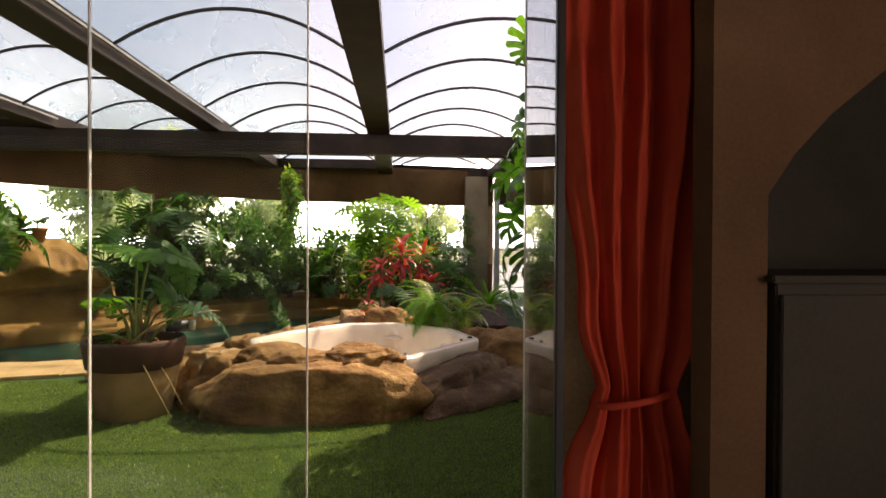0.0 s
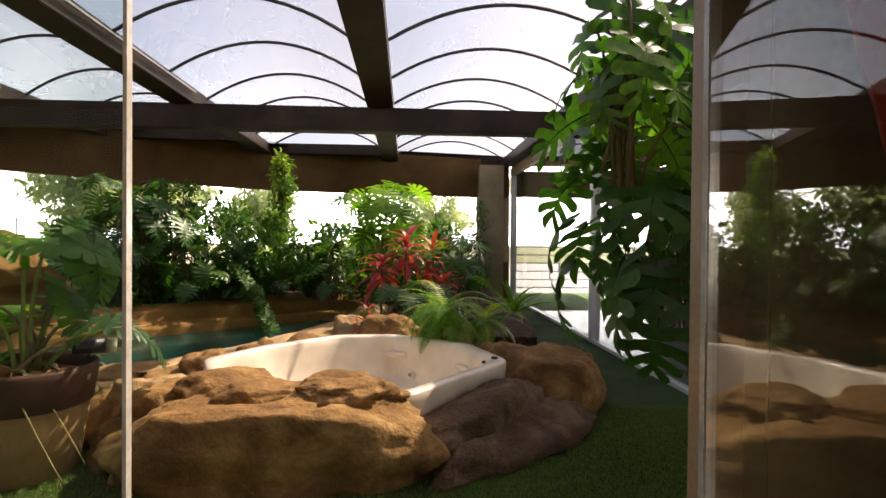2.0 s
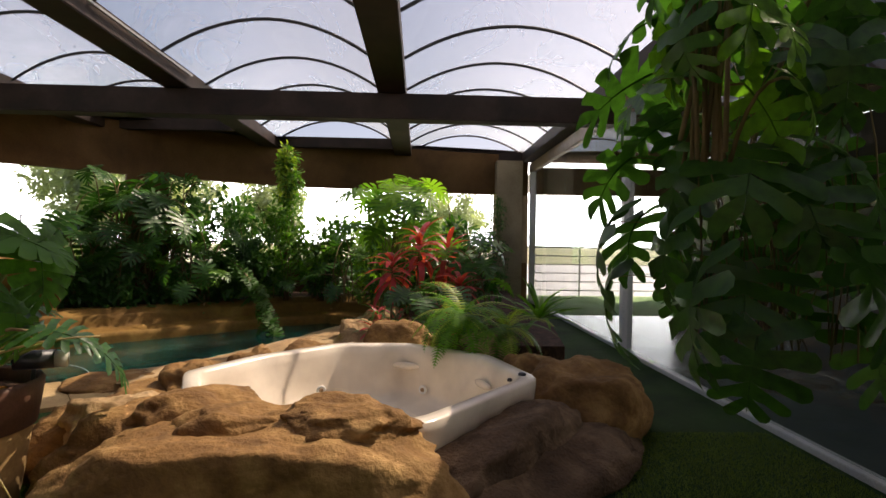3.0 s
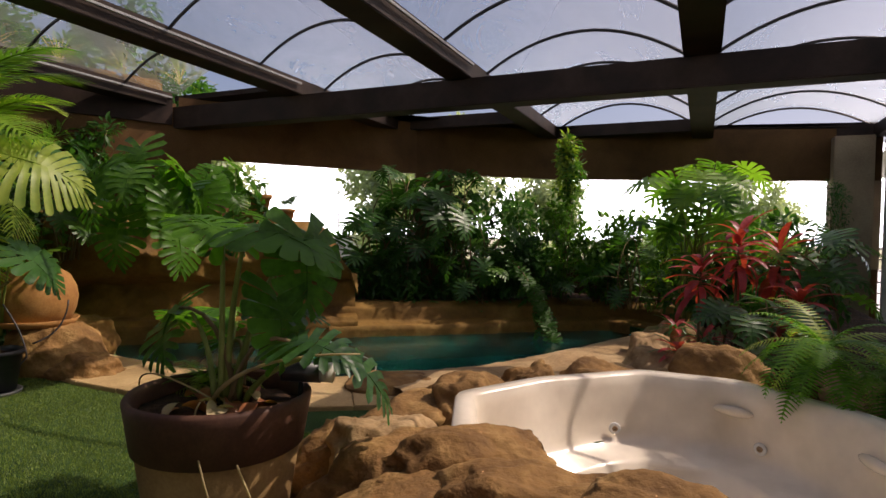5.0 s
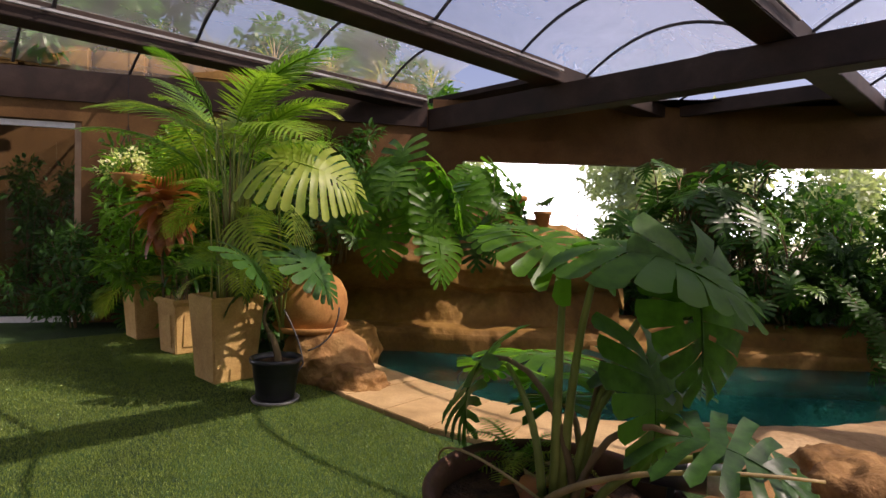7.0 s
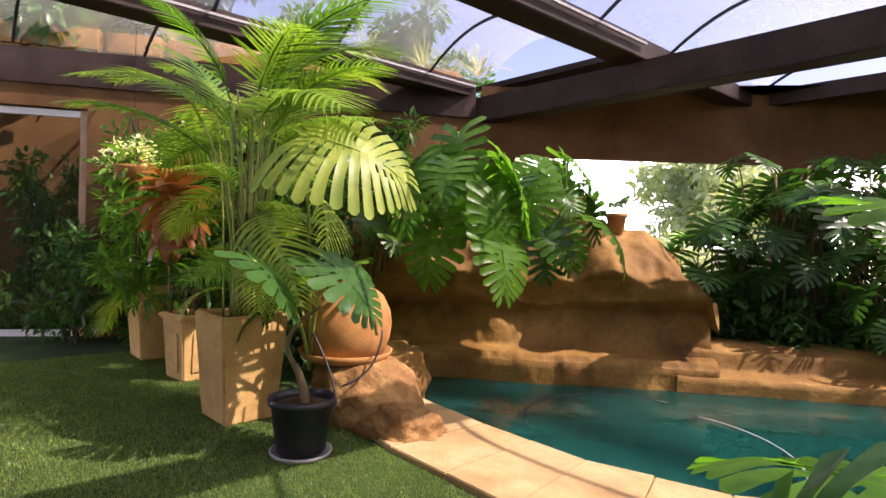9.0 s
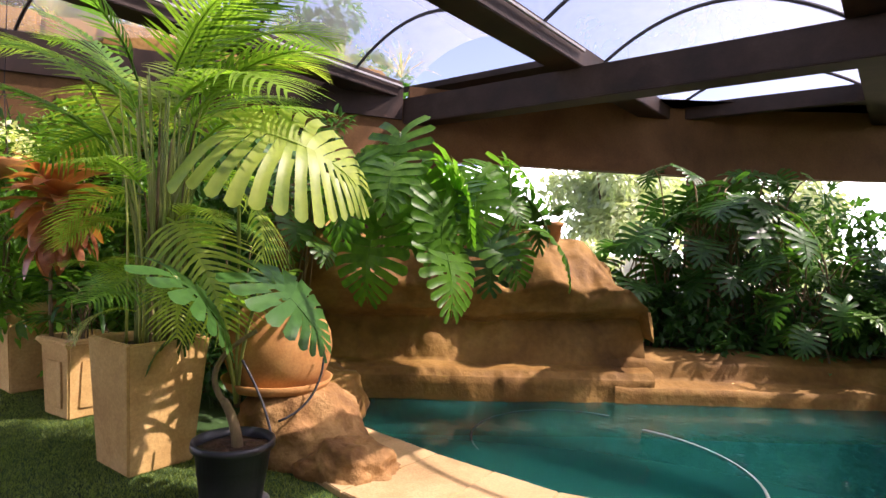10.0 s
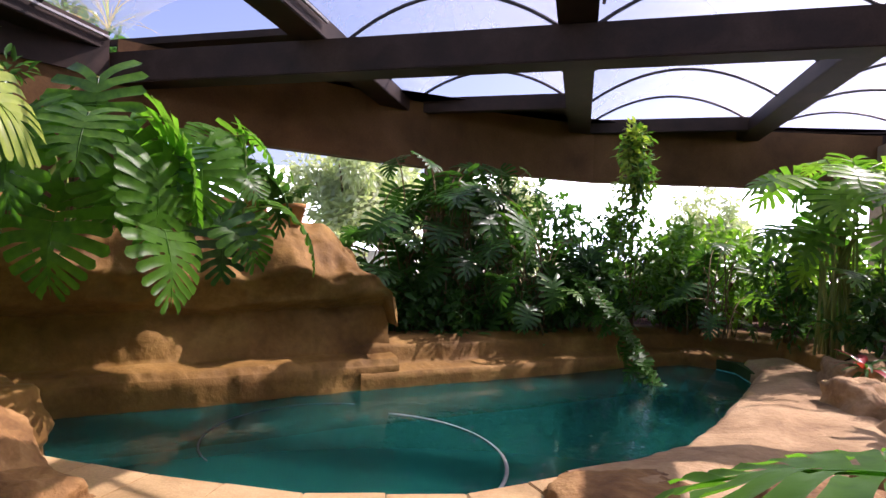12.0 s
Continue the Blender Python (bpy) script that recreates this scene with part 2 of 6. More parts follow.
s_fwd.inputs["Color"].default_value = (0.95, 0.94, 0.92, 1)
s_haze.inputs[0].default_value = 0.62
nt.links.new(s_dif.outputs[0], s_haze.inputs[1])
nt.links.new(s_fwd.outputs[0], s_haze.inputs[2])
nt.links.new(s_haze.outputs[0], s_mix.inputs[2])
s_mix2.inputs[0].default_value = 0.04
nt.links.new(s_mix.outputs[0], s_mix2.inputs[1])
nt.links.new(s_gl.outputs[0], s_mix2.inputs[2])
nt.links.new(s_mix2.outputs[0], s_out.inputs[0])

# pool water
WATER, w_nt, w_tr, w_gl, w_ms = glass_mat("pool_water", (0.08, 0.42, 0.40), 1.36, 0.01)
wb = w_nt.nodes.new("ShaderNodeBump")
wb.inputs["Strength"].default_value, wb.inputs["Distance"].default_value = 0.5, 0.010
w_nt.links.new(noise_tex(w_nt, coords(w_nt), 6.0, 2), wb.inputs["Height"])
w_nt.links.new(wb.outputs[0], w_gl.inputs["Normal"])


# slightly cloudy body under the surface
w_df, w_m2 = w_nt.nodes.new("ShaderNodeSubsurfaceScattering"), w_nt.nodes.new("ShaderNodeMixShader")
w_df.falloff = "BURLEY"
w_df.inputs["Color"].default_value = (0.003, 0.088, 0.072, 1)
w_df.inputs["Radius"].default_value = (0.8, 1.0, 1.0)
w_df.inputs["Scale"].default_value = 1.2
w_m2.inputs[0].default_value = 0.60
w_nt.links.new(w_tr.outputs[0], w_m2.inputs[1])
w_nt.links.new(w_df.outputs[0], w_m2.inputs[2])
w_nt.links.new(w_m2.outputs[0], w_ms.inputs[1])


# building helpers
def mesh_of(bm, name, smooth=False):
    me = bpy.data.meshes.new(name)
    bmesh.ops.recalc_face_normals(bm, faces=bm.faces)
    bm.to_mesh(me)
    bm.free()
    if smooth:
        me.polygons.foreach_set("use_smooth", [True] * len(me.polygons))
    return me


def part(name, bm, material, parent=None, label="", smooth=False, kind=""):
    """One mesh object, under its thing or part when a parent is given."""
    ob = new(name, mesh_of(bm, name, smooth) if isinstance(bm, bmesh.types.BMesh) else bm)
    if not ob.data.materials:
        ob.data.materials.append(material)
    if parent is not None:
        ob.parent = parent
    return tagged(ob, label=label, kind=kind)


def thing(name, label, category, place=(0, 0, 0), turn=0.0, group=""):
    ob = new(name)
    ob.matrix_basis = pose(*place, 0, 0, turn)
    return tagged(ob, label=label, category=category, group=group)


def box(bm, lo, hi, m=None, bevel=0.0):
    r = bmesh.ops.create_cube(bm, size=1)["verts"]
    for v in r:
        v.co = Vector([lo[i] + (v.co[i] + 0.5) * (hi[i] - lo[i]) for i in range(3)])
    if bevel:
        es = list({e for v in r for e in v.link_edges})
        r = bmesh.ops.bevel(bm, geom=es, offset=bevel, segments=2, affect="EDGES", clamp_overlap=True)["verts"]
        r = list({v for v in r})
    if m is not None:
        bmesh.ops.transform(bm, matrix=m, verts=[v for v in r if v.is_valid])
    return r


def boxed(name, lo, hi, material, parent=None, label="", kind="", bevel=0.006):
    bm = bmesh.new()
    box(bm, lo, hi, None, bevel)
    return part(name, bm, material, parent, label, False, kind)


def bar(bm, p, q, w, h, up=(0, 0, 1)):
    """A square bar from p to q, w wide and h high."""
    p, q = Vector(p), Vector(q)
    d = q - p
    y = d.normalized()
    x = y.cross(Vector(up)).normalized()
    z = x.cross(y)
    vs = []
    for s in (0, 1):
        for a, b in ((-1, -1), (1, -1), (1, 1), (-1, 1)):
            vs.append(bm.verts.new(p + d * s + x * a * w / 2 + z * b * h / 2))
    for f in ((3, 2, 1, 0), (4, 5, 6, 7), (0, 1, 5, 4), (1, 2, 6, 5), (2, 3, 7, 6), (3, 0, 4, 7)):
        bm.faces.new([vs[i] for i in f])


def tube(bm, pts, r0, r1=None, n=6):
    """A round tube along points, tapering from r0 to r1."""
    r1 = r0 if r1 is None else r1
    pts = [Vector(p) for p in pts]
    rings = []
    for i, p in enumerate(pts):
        d = (pts[min(i + 1, len(pts) - 1)] - pts[max(i - 1, 0)]).normalized()
        a = d.cross(Vector((0.3, 0.2, 1)) if abs(d.z) < 0.95 else Vector((1, 0, 0))).normalized()
        b = d.cross(a)
        r = r0 + (r1 - r0) * i / (len(pts) - 1)
        rings.append([bm.verts.new(p + a * r * math.cos(2 * math.pi * k / n) + b * r * math.sin(2 * math.pi * k / n)) for k in range(n)])
    for u, v in zip(rings, rings[1:]):
        for k in range(n):
            bm.faces.new((u[k], u[(k + 1) % n], v[(k + 1) % n], v[k]))
    bm.faces.new(rings[0][::-1])
    bm.faces.new(rings[-1])


def curve_pts(p, q, r, n=8):
    p, q, r = Vector(p), Vector(q), Vector(r)
    return [p * (1 - t) ** 2 + q * 2 * t * (1 - t) + r * t * t for t in (i / n for i in range(n + 1))]


def prism(bm, outline, z0, z1):
    a = [bm.verts.new((x, y, z0)) for x, y in outline]
    b = [bm.verts.new((x, y, z1)) for x, y in outline]
    bm.faces.new(a[::-1])
    bm.faces.new(b)
    for i in range(len(a)):
        j = (i + 1) % len(a)
        bm.faces.new((a[i], a[j], b[j], b[i]))


def lathe(bm, rows, n=28, wob=0.0):
    """A turned shape from (radius, height) rows."""
    rings = []
    for r, z in rows:
        rings.append([bm.verts.new((r * math.cos(2 * math.pi * k / n), r * math.sin(2 * math.pi * k / n), z)) for k in range(n)])
    for u, v in zip(rings, rings[1:]):
        for k in range(n):
            bm.faces.new((u[k], u[(k + 1) % n], v[(k + 1) % n], v[k]))
    bm.faces.new(rings[0][::-1])
    bm.faces.new(rings[-1])


def rock_mesh(name, size, seed, rough=0.22, detail=5, flat=0.35, material=None):
    """An uneven boulder: facets, ledges and a flattened foot. size: its half extents."""
    bm = bmesh.new()
    bmesh.ops.create_icosphere(bm, subdivisions=detail, radius=1)
    off = Vector((seed * 7.31, seed * 3.17, seed * 5.71))
    rnd = random.Random(seed)
    planes = [(Vector((rnd.gauss(0, 1), rnd.gauss(0, 1), rnd.gauss(0, 0.8))).normalized(), rnd.uniform(0.68, 0.92)) for _ in range(9)]
    planes.append((Vector((rnd.uniform(-0.15, 0.15), rnd.uniform(-0.15, 0.15), 1)).normalized(), rnd.uniform(0.7, 0.85)))
    for v in bm.verts:
        p = v.co.copy()
        for nrm, d in planes:
            k = p.dot(nrm)
            if k > d:
                p -= nrm * (k - d) * 0.85
        n1 = noise.noise(p * 1.3 + off)
        n2 = noise.noise(p * 3.1 + off)
        n3 = abs(noise.noise(p * 6.0 + off))
        p *= 1 + rough * (n1 * 0.9 + n2 * 0.55 - n3 * 0.45 + 0.16 * math.sin(p.z * 9 + n1 * 5)) + 0.03 * noise.noise(p * 14 + off)
        v.co = Vector((p.x * size[0], p.y * size[1], p.z * size[2]))
        if v.co.z < -size[2] * flat:
            v.co.z = -size[2] * flat
    me = mesh_of(bm, name, True)
    me.materials.append(material or STONE)
    return me


def rock(name, label, place, size, seed, turn=0.0, material=None, rough=0.22, detail=5, flat=0.35, parent=None, category="rock", group=""):
    me = rock_mesh(name, size, seed, rough, detail, flat, material)
    ob = new(name, me)
    ob.matrix_basis = pose(*place, 0, 0, turn)
    if parent is not None:
        ob.parent = parent
        return tagged(ob, label=label)
    return tagged(ob, label=label, category=category, group=group)

# ---- structure ----
EAVE, RAFTER_Z, RAFTER_H = 3.08, 3.43, 0.22
WALL_PATH = [(-12.4, 2.6), (-8.3, 10.0), (-5.45, 13.15), (-2.95, 14.85), (2.75, 16.35)]
POOL = [(-7.55, 8.15), (-7.35, 7.85), (-6.9, 7.6), (-6.15, 7.22), (-5.3, 7.16), (-4.4, 7.18), (-3.6, 7.45), (-3.0, 7.95), (-2.45, 8.5), (-2.0, 9.3),
        (-1.7, 10.1), (-1.35, 10.9), (-1.05, 11.7), (-1.1, 12.6), (-1.5, 13.1), (-2.4, 12.75), (-3.8, 11.45), (-5.4, 10.15), (-6.6, 9.0)]
SPA_HOLE = [(-1.45, 6.32), (-1.15, 6.85), (-0.62, 7.42), (-0.02, 7.44), (0.62, 6.95), (0.86, 6.2), (0.1, 5.28), (-0.5, 5.26), (-1.22, 5.72)]
GX, GY0, GY1 = 2.85, 2.45, 16.2
HOUSE_Y = 2.3


def ring_slab(name, outer, inner, z0, z1, material, label=""):
    """A level slab with a hole, by joining the outline with the hole's outline."""
    bm = bmesh.new()
    top = []
    for z in (z1,):
        o = [bm.verts.new((x, y, z)) for x, y in outer]
        i = [[bm.verts.new((x, y, z)) for x, y in loop] for loop in inner]
        es = [bm.edges.new((l[k], l[(k + 1) % len(l)])) for l in (o, *i) for k in range(len(l))]
        bmesh.ops.triangle_fill(bm, use_beauty=True, edges=es)
    for f in list(bm.faces):
        c = f.calc_center_median()
        inside = False
        for loop in inner:
            for k in range(len(loop)):
                (x1, y1), (x2, y2) = loop[k], loop[(k + 1) % len(loop)]
                if (y1 > c.y) != (y2 > c.y) and c.x < (x2 - x1) * (c.y - y1) / (y2 - y1) + x1:
                    inside = not inside
        if inside:
            bm.faces.remove(f)
    r = bmesh.ops.extrude_face_region(bm, geom=list(bm.faces))
    for v in r["geom"]:
        if isinstance(v, bmesh.types.BMVert):
            v.co.z = z0
    return part(name, bm, material, None, label, False, "structure")


# ground and lawn
ring_slab("ground", [(-600, -600), (600, -600), (600, 600), (-600, 600)], [[(-8.6, 6.5), (-2.0, 6.5), (-2.0, 4.8), (1.2, 4.8), (1.2, 14.2), (-8.6, 14.2)]], -0.4, -0.32, GROUND, "dry grass and sandy ground round the building")
ring_slab("lawn", [(-14, 2.2), (2.9, 2.2), (2.9, 17), (-14, 17)], [POOL, SPA_HOLE], -0.3, 0.0, TURF, "short green artificial turf beside the pool")

# pool
bm = bmesh.new()
n = len(POOL)
cx, cy = sum(p[0] for p in POOL) / n, sum(p[1] for p in POOL) / n
top = [bm.verts.new((x, y, -0.13)) for x, y in POOL]
low = [bm.verts.new((cx + (x - cx) * 0.93, cy + (y - cy) * 0.93, -1.35)) for x, y in POOL]
for k in range(n):
    bm.faces.new((top[k], low[k], low[(k + 1) % n], top[(k + 1) % n]))
bm.faces.new(low)
pool = part("pool_shell", bm, LINER, None, "turquoise plastered pool basin", False, "structure")
bm = bmesh.new()
bm.faces.new([bm.verts.new((cx + (x - cx) * 0.998, cy + (y - cy) * 0.998, -0.14)) for x, y in POOL])
part("water", bm, WATER, None, "still turquoise pool water", False, "structure")

# glass wall of the house seen from inside: panes that meet edge to edge, one folded inwards
def pane(name, p, q, z0, z1, parent, material=GLASS, thick=0.01, edges=True):
    bm = bmesh.new()
    bar(bm, (*p, (z0 + z1) / 2), (*q, (z0 + z1) / 2), thick, z1 - z0)
    ob = part(name, bm, material, parent)
    ob.visible_shadow = False
    return ob


def walls_between(name, p, q, z0, z1, thick, material, label="", parent=None):
    bm = bmesh.new()
    bar(bm, (*p, (z0 + z1) / 2), (*q, (z0 + z1) / 2), thick, z1 - z0)
    return part(name, bm, material, parent, label, False, "structure" if parent is None else "")


# roof beams
for x0, x1, nm in ((-8.62, -8.27, 0), (-6.0, -5.65, 1), (-3.34, -2.98, 2), (-0.50, -0.12, 3), (2.58, 2.90, 4)):
    yend = {0: 9.85, 1: 13.1, 2: 14.8, 3: 16.1, 4: 16.2}[nm]
    y0 = 3.9 if nm == 0 else 2.15
    boxed("roof_beam", (x0, y0, RAFTER_Z), (x1, yend, RAFTER_Z + RAFTER_H), BEAM, None, "dark brown box beam under the vaulted roof", "structure", 0.01)
boxed("cross_beam", (-8.5, 9.86, EAVE), (2.9, 10.16, RAFTER_Z - 0.003), BEAM, None, "deep dark brown cross beam over the pool", "structure", 0.012)
boxed("cross_beam", (-12.2, 2.12, 3.15), (2.9, 2.42, RAFTER_Z - 0.003), BEAM, None, "dark brown cross beam over the glass doors", "structure", 0.012)
for x in (-8.24, -5.62, -2.95):
    boxed("gutter_strip", (x, 2.4, RAFTER_Z + RAFTER_H - 0.10), (x + 0.03, 9.8, RAFTER_Z + RAFTER_H - 0.07), GREY, None, "pale flashing strip on the beam", "structure", 0.004)

# vaults: sheet and ribs
BAYS = [(-11.1, -8.62), (-8.27, -6.0), (-5.65, -3.34), (-2.98, -0.50), (-0.12, 2.58)]
RISE = 0.42
ENDS = {-11.1: 9.9, -8.27: 10.0, -5.65: 12.96, -2.98: 14.66, -0.12: 16.05}


def arch(x0, x1, y, n=14, lift=0.0):
    z = RAFTER_Z + RAFTER_H - 0.03
    return [Vector((x0 + (x1 - x0) * i / n, y, z + lift + RISE * (1 - (2 * i / n - 1) ** 2))) for i in range(n + 1)]


for x0, x1 in BAYS:
    vault = tagged(new("roof_vault"), label="arched translucent roof bay on thin black ribs", kind="structure")
    bm = bmesh.new()
    cols = []
    for i in range(15):
        x = x0 + (x1 - x0) * i / 14
        yend = ENDS[x0]
        col = []
        for k in range(9):
            y = 2.2 + (yend - 2.2) * k / 8
            col.append(bm.verts.new(arch(x0, x1, y)[i] + Vector((0, 0, 0.03))))
        cols.append(col)
    for a, b in zip(cols, cols[1:]):
        for k in range(8):
            bm.faces.new((a[k], b[k], b[k + 1], a[k + 1]))
    part("sheet", bm, SHEET, vault, "hazy translucent roof sheet", True)
    y = 3.32
    while y < ENDS[x0]:
        bm = bmesh.new()
        pts = arch(x0, x1, y)
        if len(pts) > 2:
            tube(bm, pts, 0.02, 0.02, 6)
            part("rib", bm, RIB, vault)
        else:
            bm.free()
        y += 1.42

    if x0 > -6:
        bm = bmesh.new()
        box(bm, (x0 - 0.02, ENDS[x0], 3.45), (x1 + 0.02, ENDS[x0] + 0.12, RAFTER_Z + RAFTER_H + 0.02), None, 0.006)
        part("end_beam", bm, BEAM, vault, "dark brown beam closing the bay")
        bm = bmesh.new()
        tube(bm, arch(x0, x1, ENDS[x0] + 0.02), 0.02, 0.02, 6)
        part("rib", bm, RIB, vault)
# solid soffit between the stepped bays and the curved wall
bm = bmesh.new()
prism(bm, [(-8.6, 10.17), (-6.02, 10.17), (-6.02, 13.09), (-3.35, 13.09), (-3.35, 14.79), (-0.52, 14.79), (-0.52, 16.18), (2.9, 16.18), (2.9, 16.5), (-2.95, 15.0), (-5.5, 13.3), (-8.45, 10.2)], 3.62, 3.70)
part("ceiling_soffit", bm, BEAM, None, "dark brown soffit by the curved wall", False, "structure")

# back wall: curved in plan, window openings above a planted ledge
HEAD, SILL = 2.62, 0.95
for (p, q) in zip(WALL_PATH[1:], WALL_PATH[2:]):
    walls_between("wall_fascia", p, q, HEAD, 3.60, 0.2, WALL, "brown rendered band over the window openings")
    walls_between("wall_sill", p, q, 0.0, SILL, 0.2, WALL, "low brown rendered wall under the openings")


def pier(t0, t1, seg, material=WALL):
    (xa, ya), (xb, yb) = WALL_PATH[seg], WALL_PATH[seg + 1]
    f = lambda t: (xa + (xb - xa) * t, ya + (yb - ya) * t)
    walls_between("wall_pier", f(t0), f(t1), SILL, HEAD, 0.24, material, "brown rendered pier between the openings")


pier(0.0, 0.12, 1)
pier(0.0, 0.24, 2)
pier(0.9, 1.0, 3, BLOCK)
# the closed side wall with a glass door
(xa, ya), (xb, yb) = WALL_PATH[0], WALL_PATH[1]
f = lambda t: (xa + (xb - xa) * t, ya + (yb - ya) * t)
walls_between("wall_side", f(0.395), f(1.0), 0.0, 3.40, 0.2, WALL, "brown rendered side wall behind the plants")
walls_between("wall_side", f(0.0), f(0.21), 0.0, 3.41, 0.2, WALL, "brown rendered side wall behind the plants")
walls_between("wall_head", f(0.21), f(0.395), 2.86, 3.41, 0.2, WALL)
walls_between("beam_side", f(0.0), f(0.985), 3.13, 3.56, 0.30, BEAM, "dark brown beam along the top of the side wall")
door = tagged(new("door_side"), label="tall white framed glass door into the planted side yard", kind="structure")
# left post white for its sunlight, right post tan for its shade
for a, b, z0, z1 in ((0.212, 0.222, 0, 2.85), (0.383, 0.393, 0, 2.85)):
    bm = bmesh.new()
    bar(bm, (*f(a), 1.425), (*f(b), 1.425), 0.08, 2.85)
    part("frame_post", bm, WHITE if a < 0.3 else FRAME, door, "" if a < 0.3 else "door post coloured dull as if unlit")
for z in (0.04, 2.80):
    bm = bmesh.new()
    bar(bm, (*f(0.222), z), (*f(0.383), z), 0.07, 0.08)
    part("frame_rail", bm, WHITE, door)
pane("pane", f(0.224), f(0.381), 0.08, 2.76, door)

# corner pier and glass wall towards the side room
boxed("wall_pier", (1.92, 15.72, 0), (2.55, 16.3, RAFTER_Z - 0.02), BLOCK, None, "tan block pier at the corner", "structure", 0.01)
glass_wall = tagged(new("glass_wall"), label="frameless glass panels on a pale floor track beside the side room", kind="structure")
bm = bmesh.new()
box(bm, (GX - 0.05, GY0, 0.0), (GX + 0.05, GY1, 0.05), None, 0.006)
part("track", bm, WHITE, glass_wall, "pale aluminium floor track")
bm = bmesh.new()
box(bm, (GX - 0.06, GY0, 3.18), (GX + 0.06, GY1, 3.40), None, 0.01)
part("head_rail", bm, FRAME, glass_wall, "pale aluminium head rail")
y = GY0
while y < GY1 - 0.5:
    y2 = min(y + 0.95, GY1 - 0.02)
    pane("pane", (GX, y + 0.004), (GX, y2 - 0.004), 0.055, 3.17, glass_wall)
    y = y2
for y in (9.6, 16.0):
    bm = bmesh.new()
    box(bm, (GX - 0.07, y - 0.06, 0.05), (GX + 0.07, y + 0.06, 3.18), None, 0.008)
    part("post", bm, WHITE, glass_wall, "pale square post")

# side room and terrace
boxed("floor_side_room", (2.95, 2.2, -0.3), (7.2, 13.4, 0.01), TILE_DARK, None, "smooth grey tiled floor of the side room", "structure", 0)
boxed("ceiling_side_room", (2.95, 2.2, 3.62), (7.2, 17.4, 3.75), PLASTER, None, "pale ceiling of the side room", "structure", 0)
# assumed wall in a shade-dark colour, set to hide the bright outdoors
boxed("wall_side_room", (7.2, 2.2, 0), (7.4, 17.8, 3.6), ROOM, None, "dark side room wall, assumed, closing off the bright outdoors", "structure", 0)
boxed("wall_lintel", (2.95, 16.4, 2.68), (7.2, 16.6, 3.35), BLOCK, None, "tan lintel over the terrace opening", "structure", 0.01)
boxed("paving_terrace", (3.0, 18.25, -0.34), (60, 50, -0.25), PAVING, None, "pale sunlit paving beyond the terrace railing", "structure", 0)
boxed("lawn_terrace", (3.0, 13.45, -0.3), (7.2, 18.2, -0.03), GRASS_PALE, None, "strip of pale lawn on the terrace", "structure", 0)
awning = tagged(new("roof_awning"), label="white corrugated awning over the terrace", kind="structure")
bm = bmesh.new()
ys = [16.62 + i * 0.05 for i in range(60)]
ra = [[bm.verts.new((x, y, 3.30 - (y - 16.6) * 0.10 + 0.022 * math.sin(i * math.pi / 2) + dz)) for i, y in enumerate(ys)] for x in (2.95, 7.2) for dz in (0,)]
for i in range(59):
    bm.faces.new((ra[0][i], ra[1][i], ra[1][i + 1], ra[0][i + 1]))
part("sheet", bm, WHITE, awning, "", True)
railing = tagged(new("terrace_railing"), label="white horizontal bar railing along the terrace", category="railing")
for z in (1.34, 1.10, 0.86, 0.62, 0.38, 0.14):
    bm = bmesh.new()
    tube(bm, [(2.9, 18.0, z), (7.2, 18.0, z)], 0.016 if z < 1.2 else 0.026)
    part("rail", bm, WHITE, railing)
for i in range(3):
    bm = bmesh.new()
    tube(bm, [(3.1 + i * 1.5, 18.0, -0.3), (3.1 + i * 1.5, 18.0, 1.36)], 0.025)
    part("post", bm, WHITE, railing)

# house: dark room that the walk starts in
boxed("floor_room", (-9.3, -4.5, -0.3), (3.9, 2.2, 0.012), TILE, None, "smooth grey tiled floor indoors", "structure", 0)
# ceiling and walls out of view, put here to keep the room dim
boxed("ceiling_room", (-12.6, -4.6, 3.15), (9.4, 2.12, 3.4), PLASTER, None, "unseen brown ceiling enclosing the dim room", "structure", 0)
# unseen back wall kept pale to throw light back into the room
boxed("wall_back", (-9.5, -4.7, 0), (9.4, -4.5, 3.15), CEIL, None, "unseen pale back wall returning light indoors", "structure", 0)
# added fill lamp at an unseen opening brightens the room and curtain
room_fill_light = new("room_fill_light", bpy.data.lights.new("room_fill_light", "AREA"))
room_fill_light.data.shape, room_fill_light.data.size, room_fill_light.data.size_y = "RECTANGLE", 2.4, 1.6
room_fill_light.data.energy, room_fill_light.data.color = 46, (1.0, 0.93, 0.84)
room_fill_light.matrix_world = look((3.86, -2.6, 1.7), (0, -2.6, 1.7))
boxed("wall_left", (-9.5, -4.5, 0), (-9.3, 2.2, 3.15), ROOM, None, "unseen dark wall enclosing the room", "structure", 0)
# right wall out of view, with an opening made for the fill lamp
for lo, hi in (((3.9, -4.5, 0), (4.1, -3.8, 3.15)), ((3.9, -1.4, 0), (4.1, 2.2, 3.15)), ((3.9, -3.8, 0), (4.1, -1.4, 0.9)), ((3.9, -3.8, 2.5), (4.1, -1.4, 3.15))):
    boxed("wall_right", lo, hi, ROOM, None, "unseen dark wall enclosing the room", "structure", 0)
# one wall in two colours: the part beyond the arch darkened for shade
boxed("wall_return", (1.603, 2.34, 0), (3.9, 2.5, 3.15), ROOM, None, "wall beside the opening, darkened as in shade", "structure", 0.0)
boxed("wall_return", (0.72, 2.34, 0), (1.60, 2.5, 3.15), TAN_WALL, None, "tan plastered wall beside the opening", "structure", 0.004)
bm = bmesh.new()
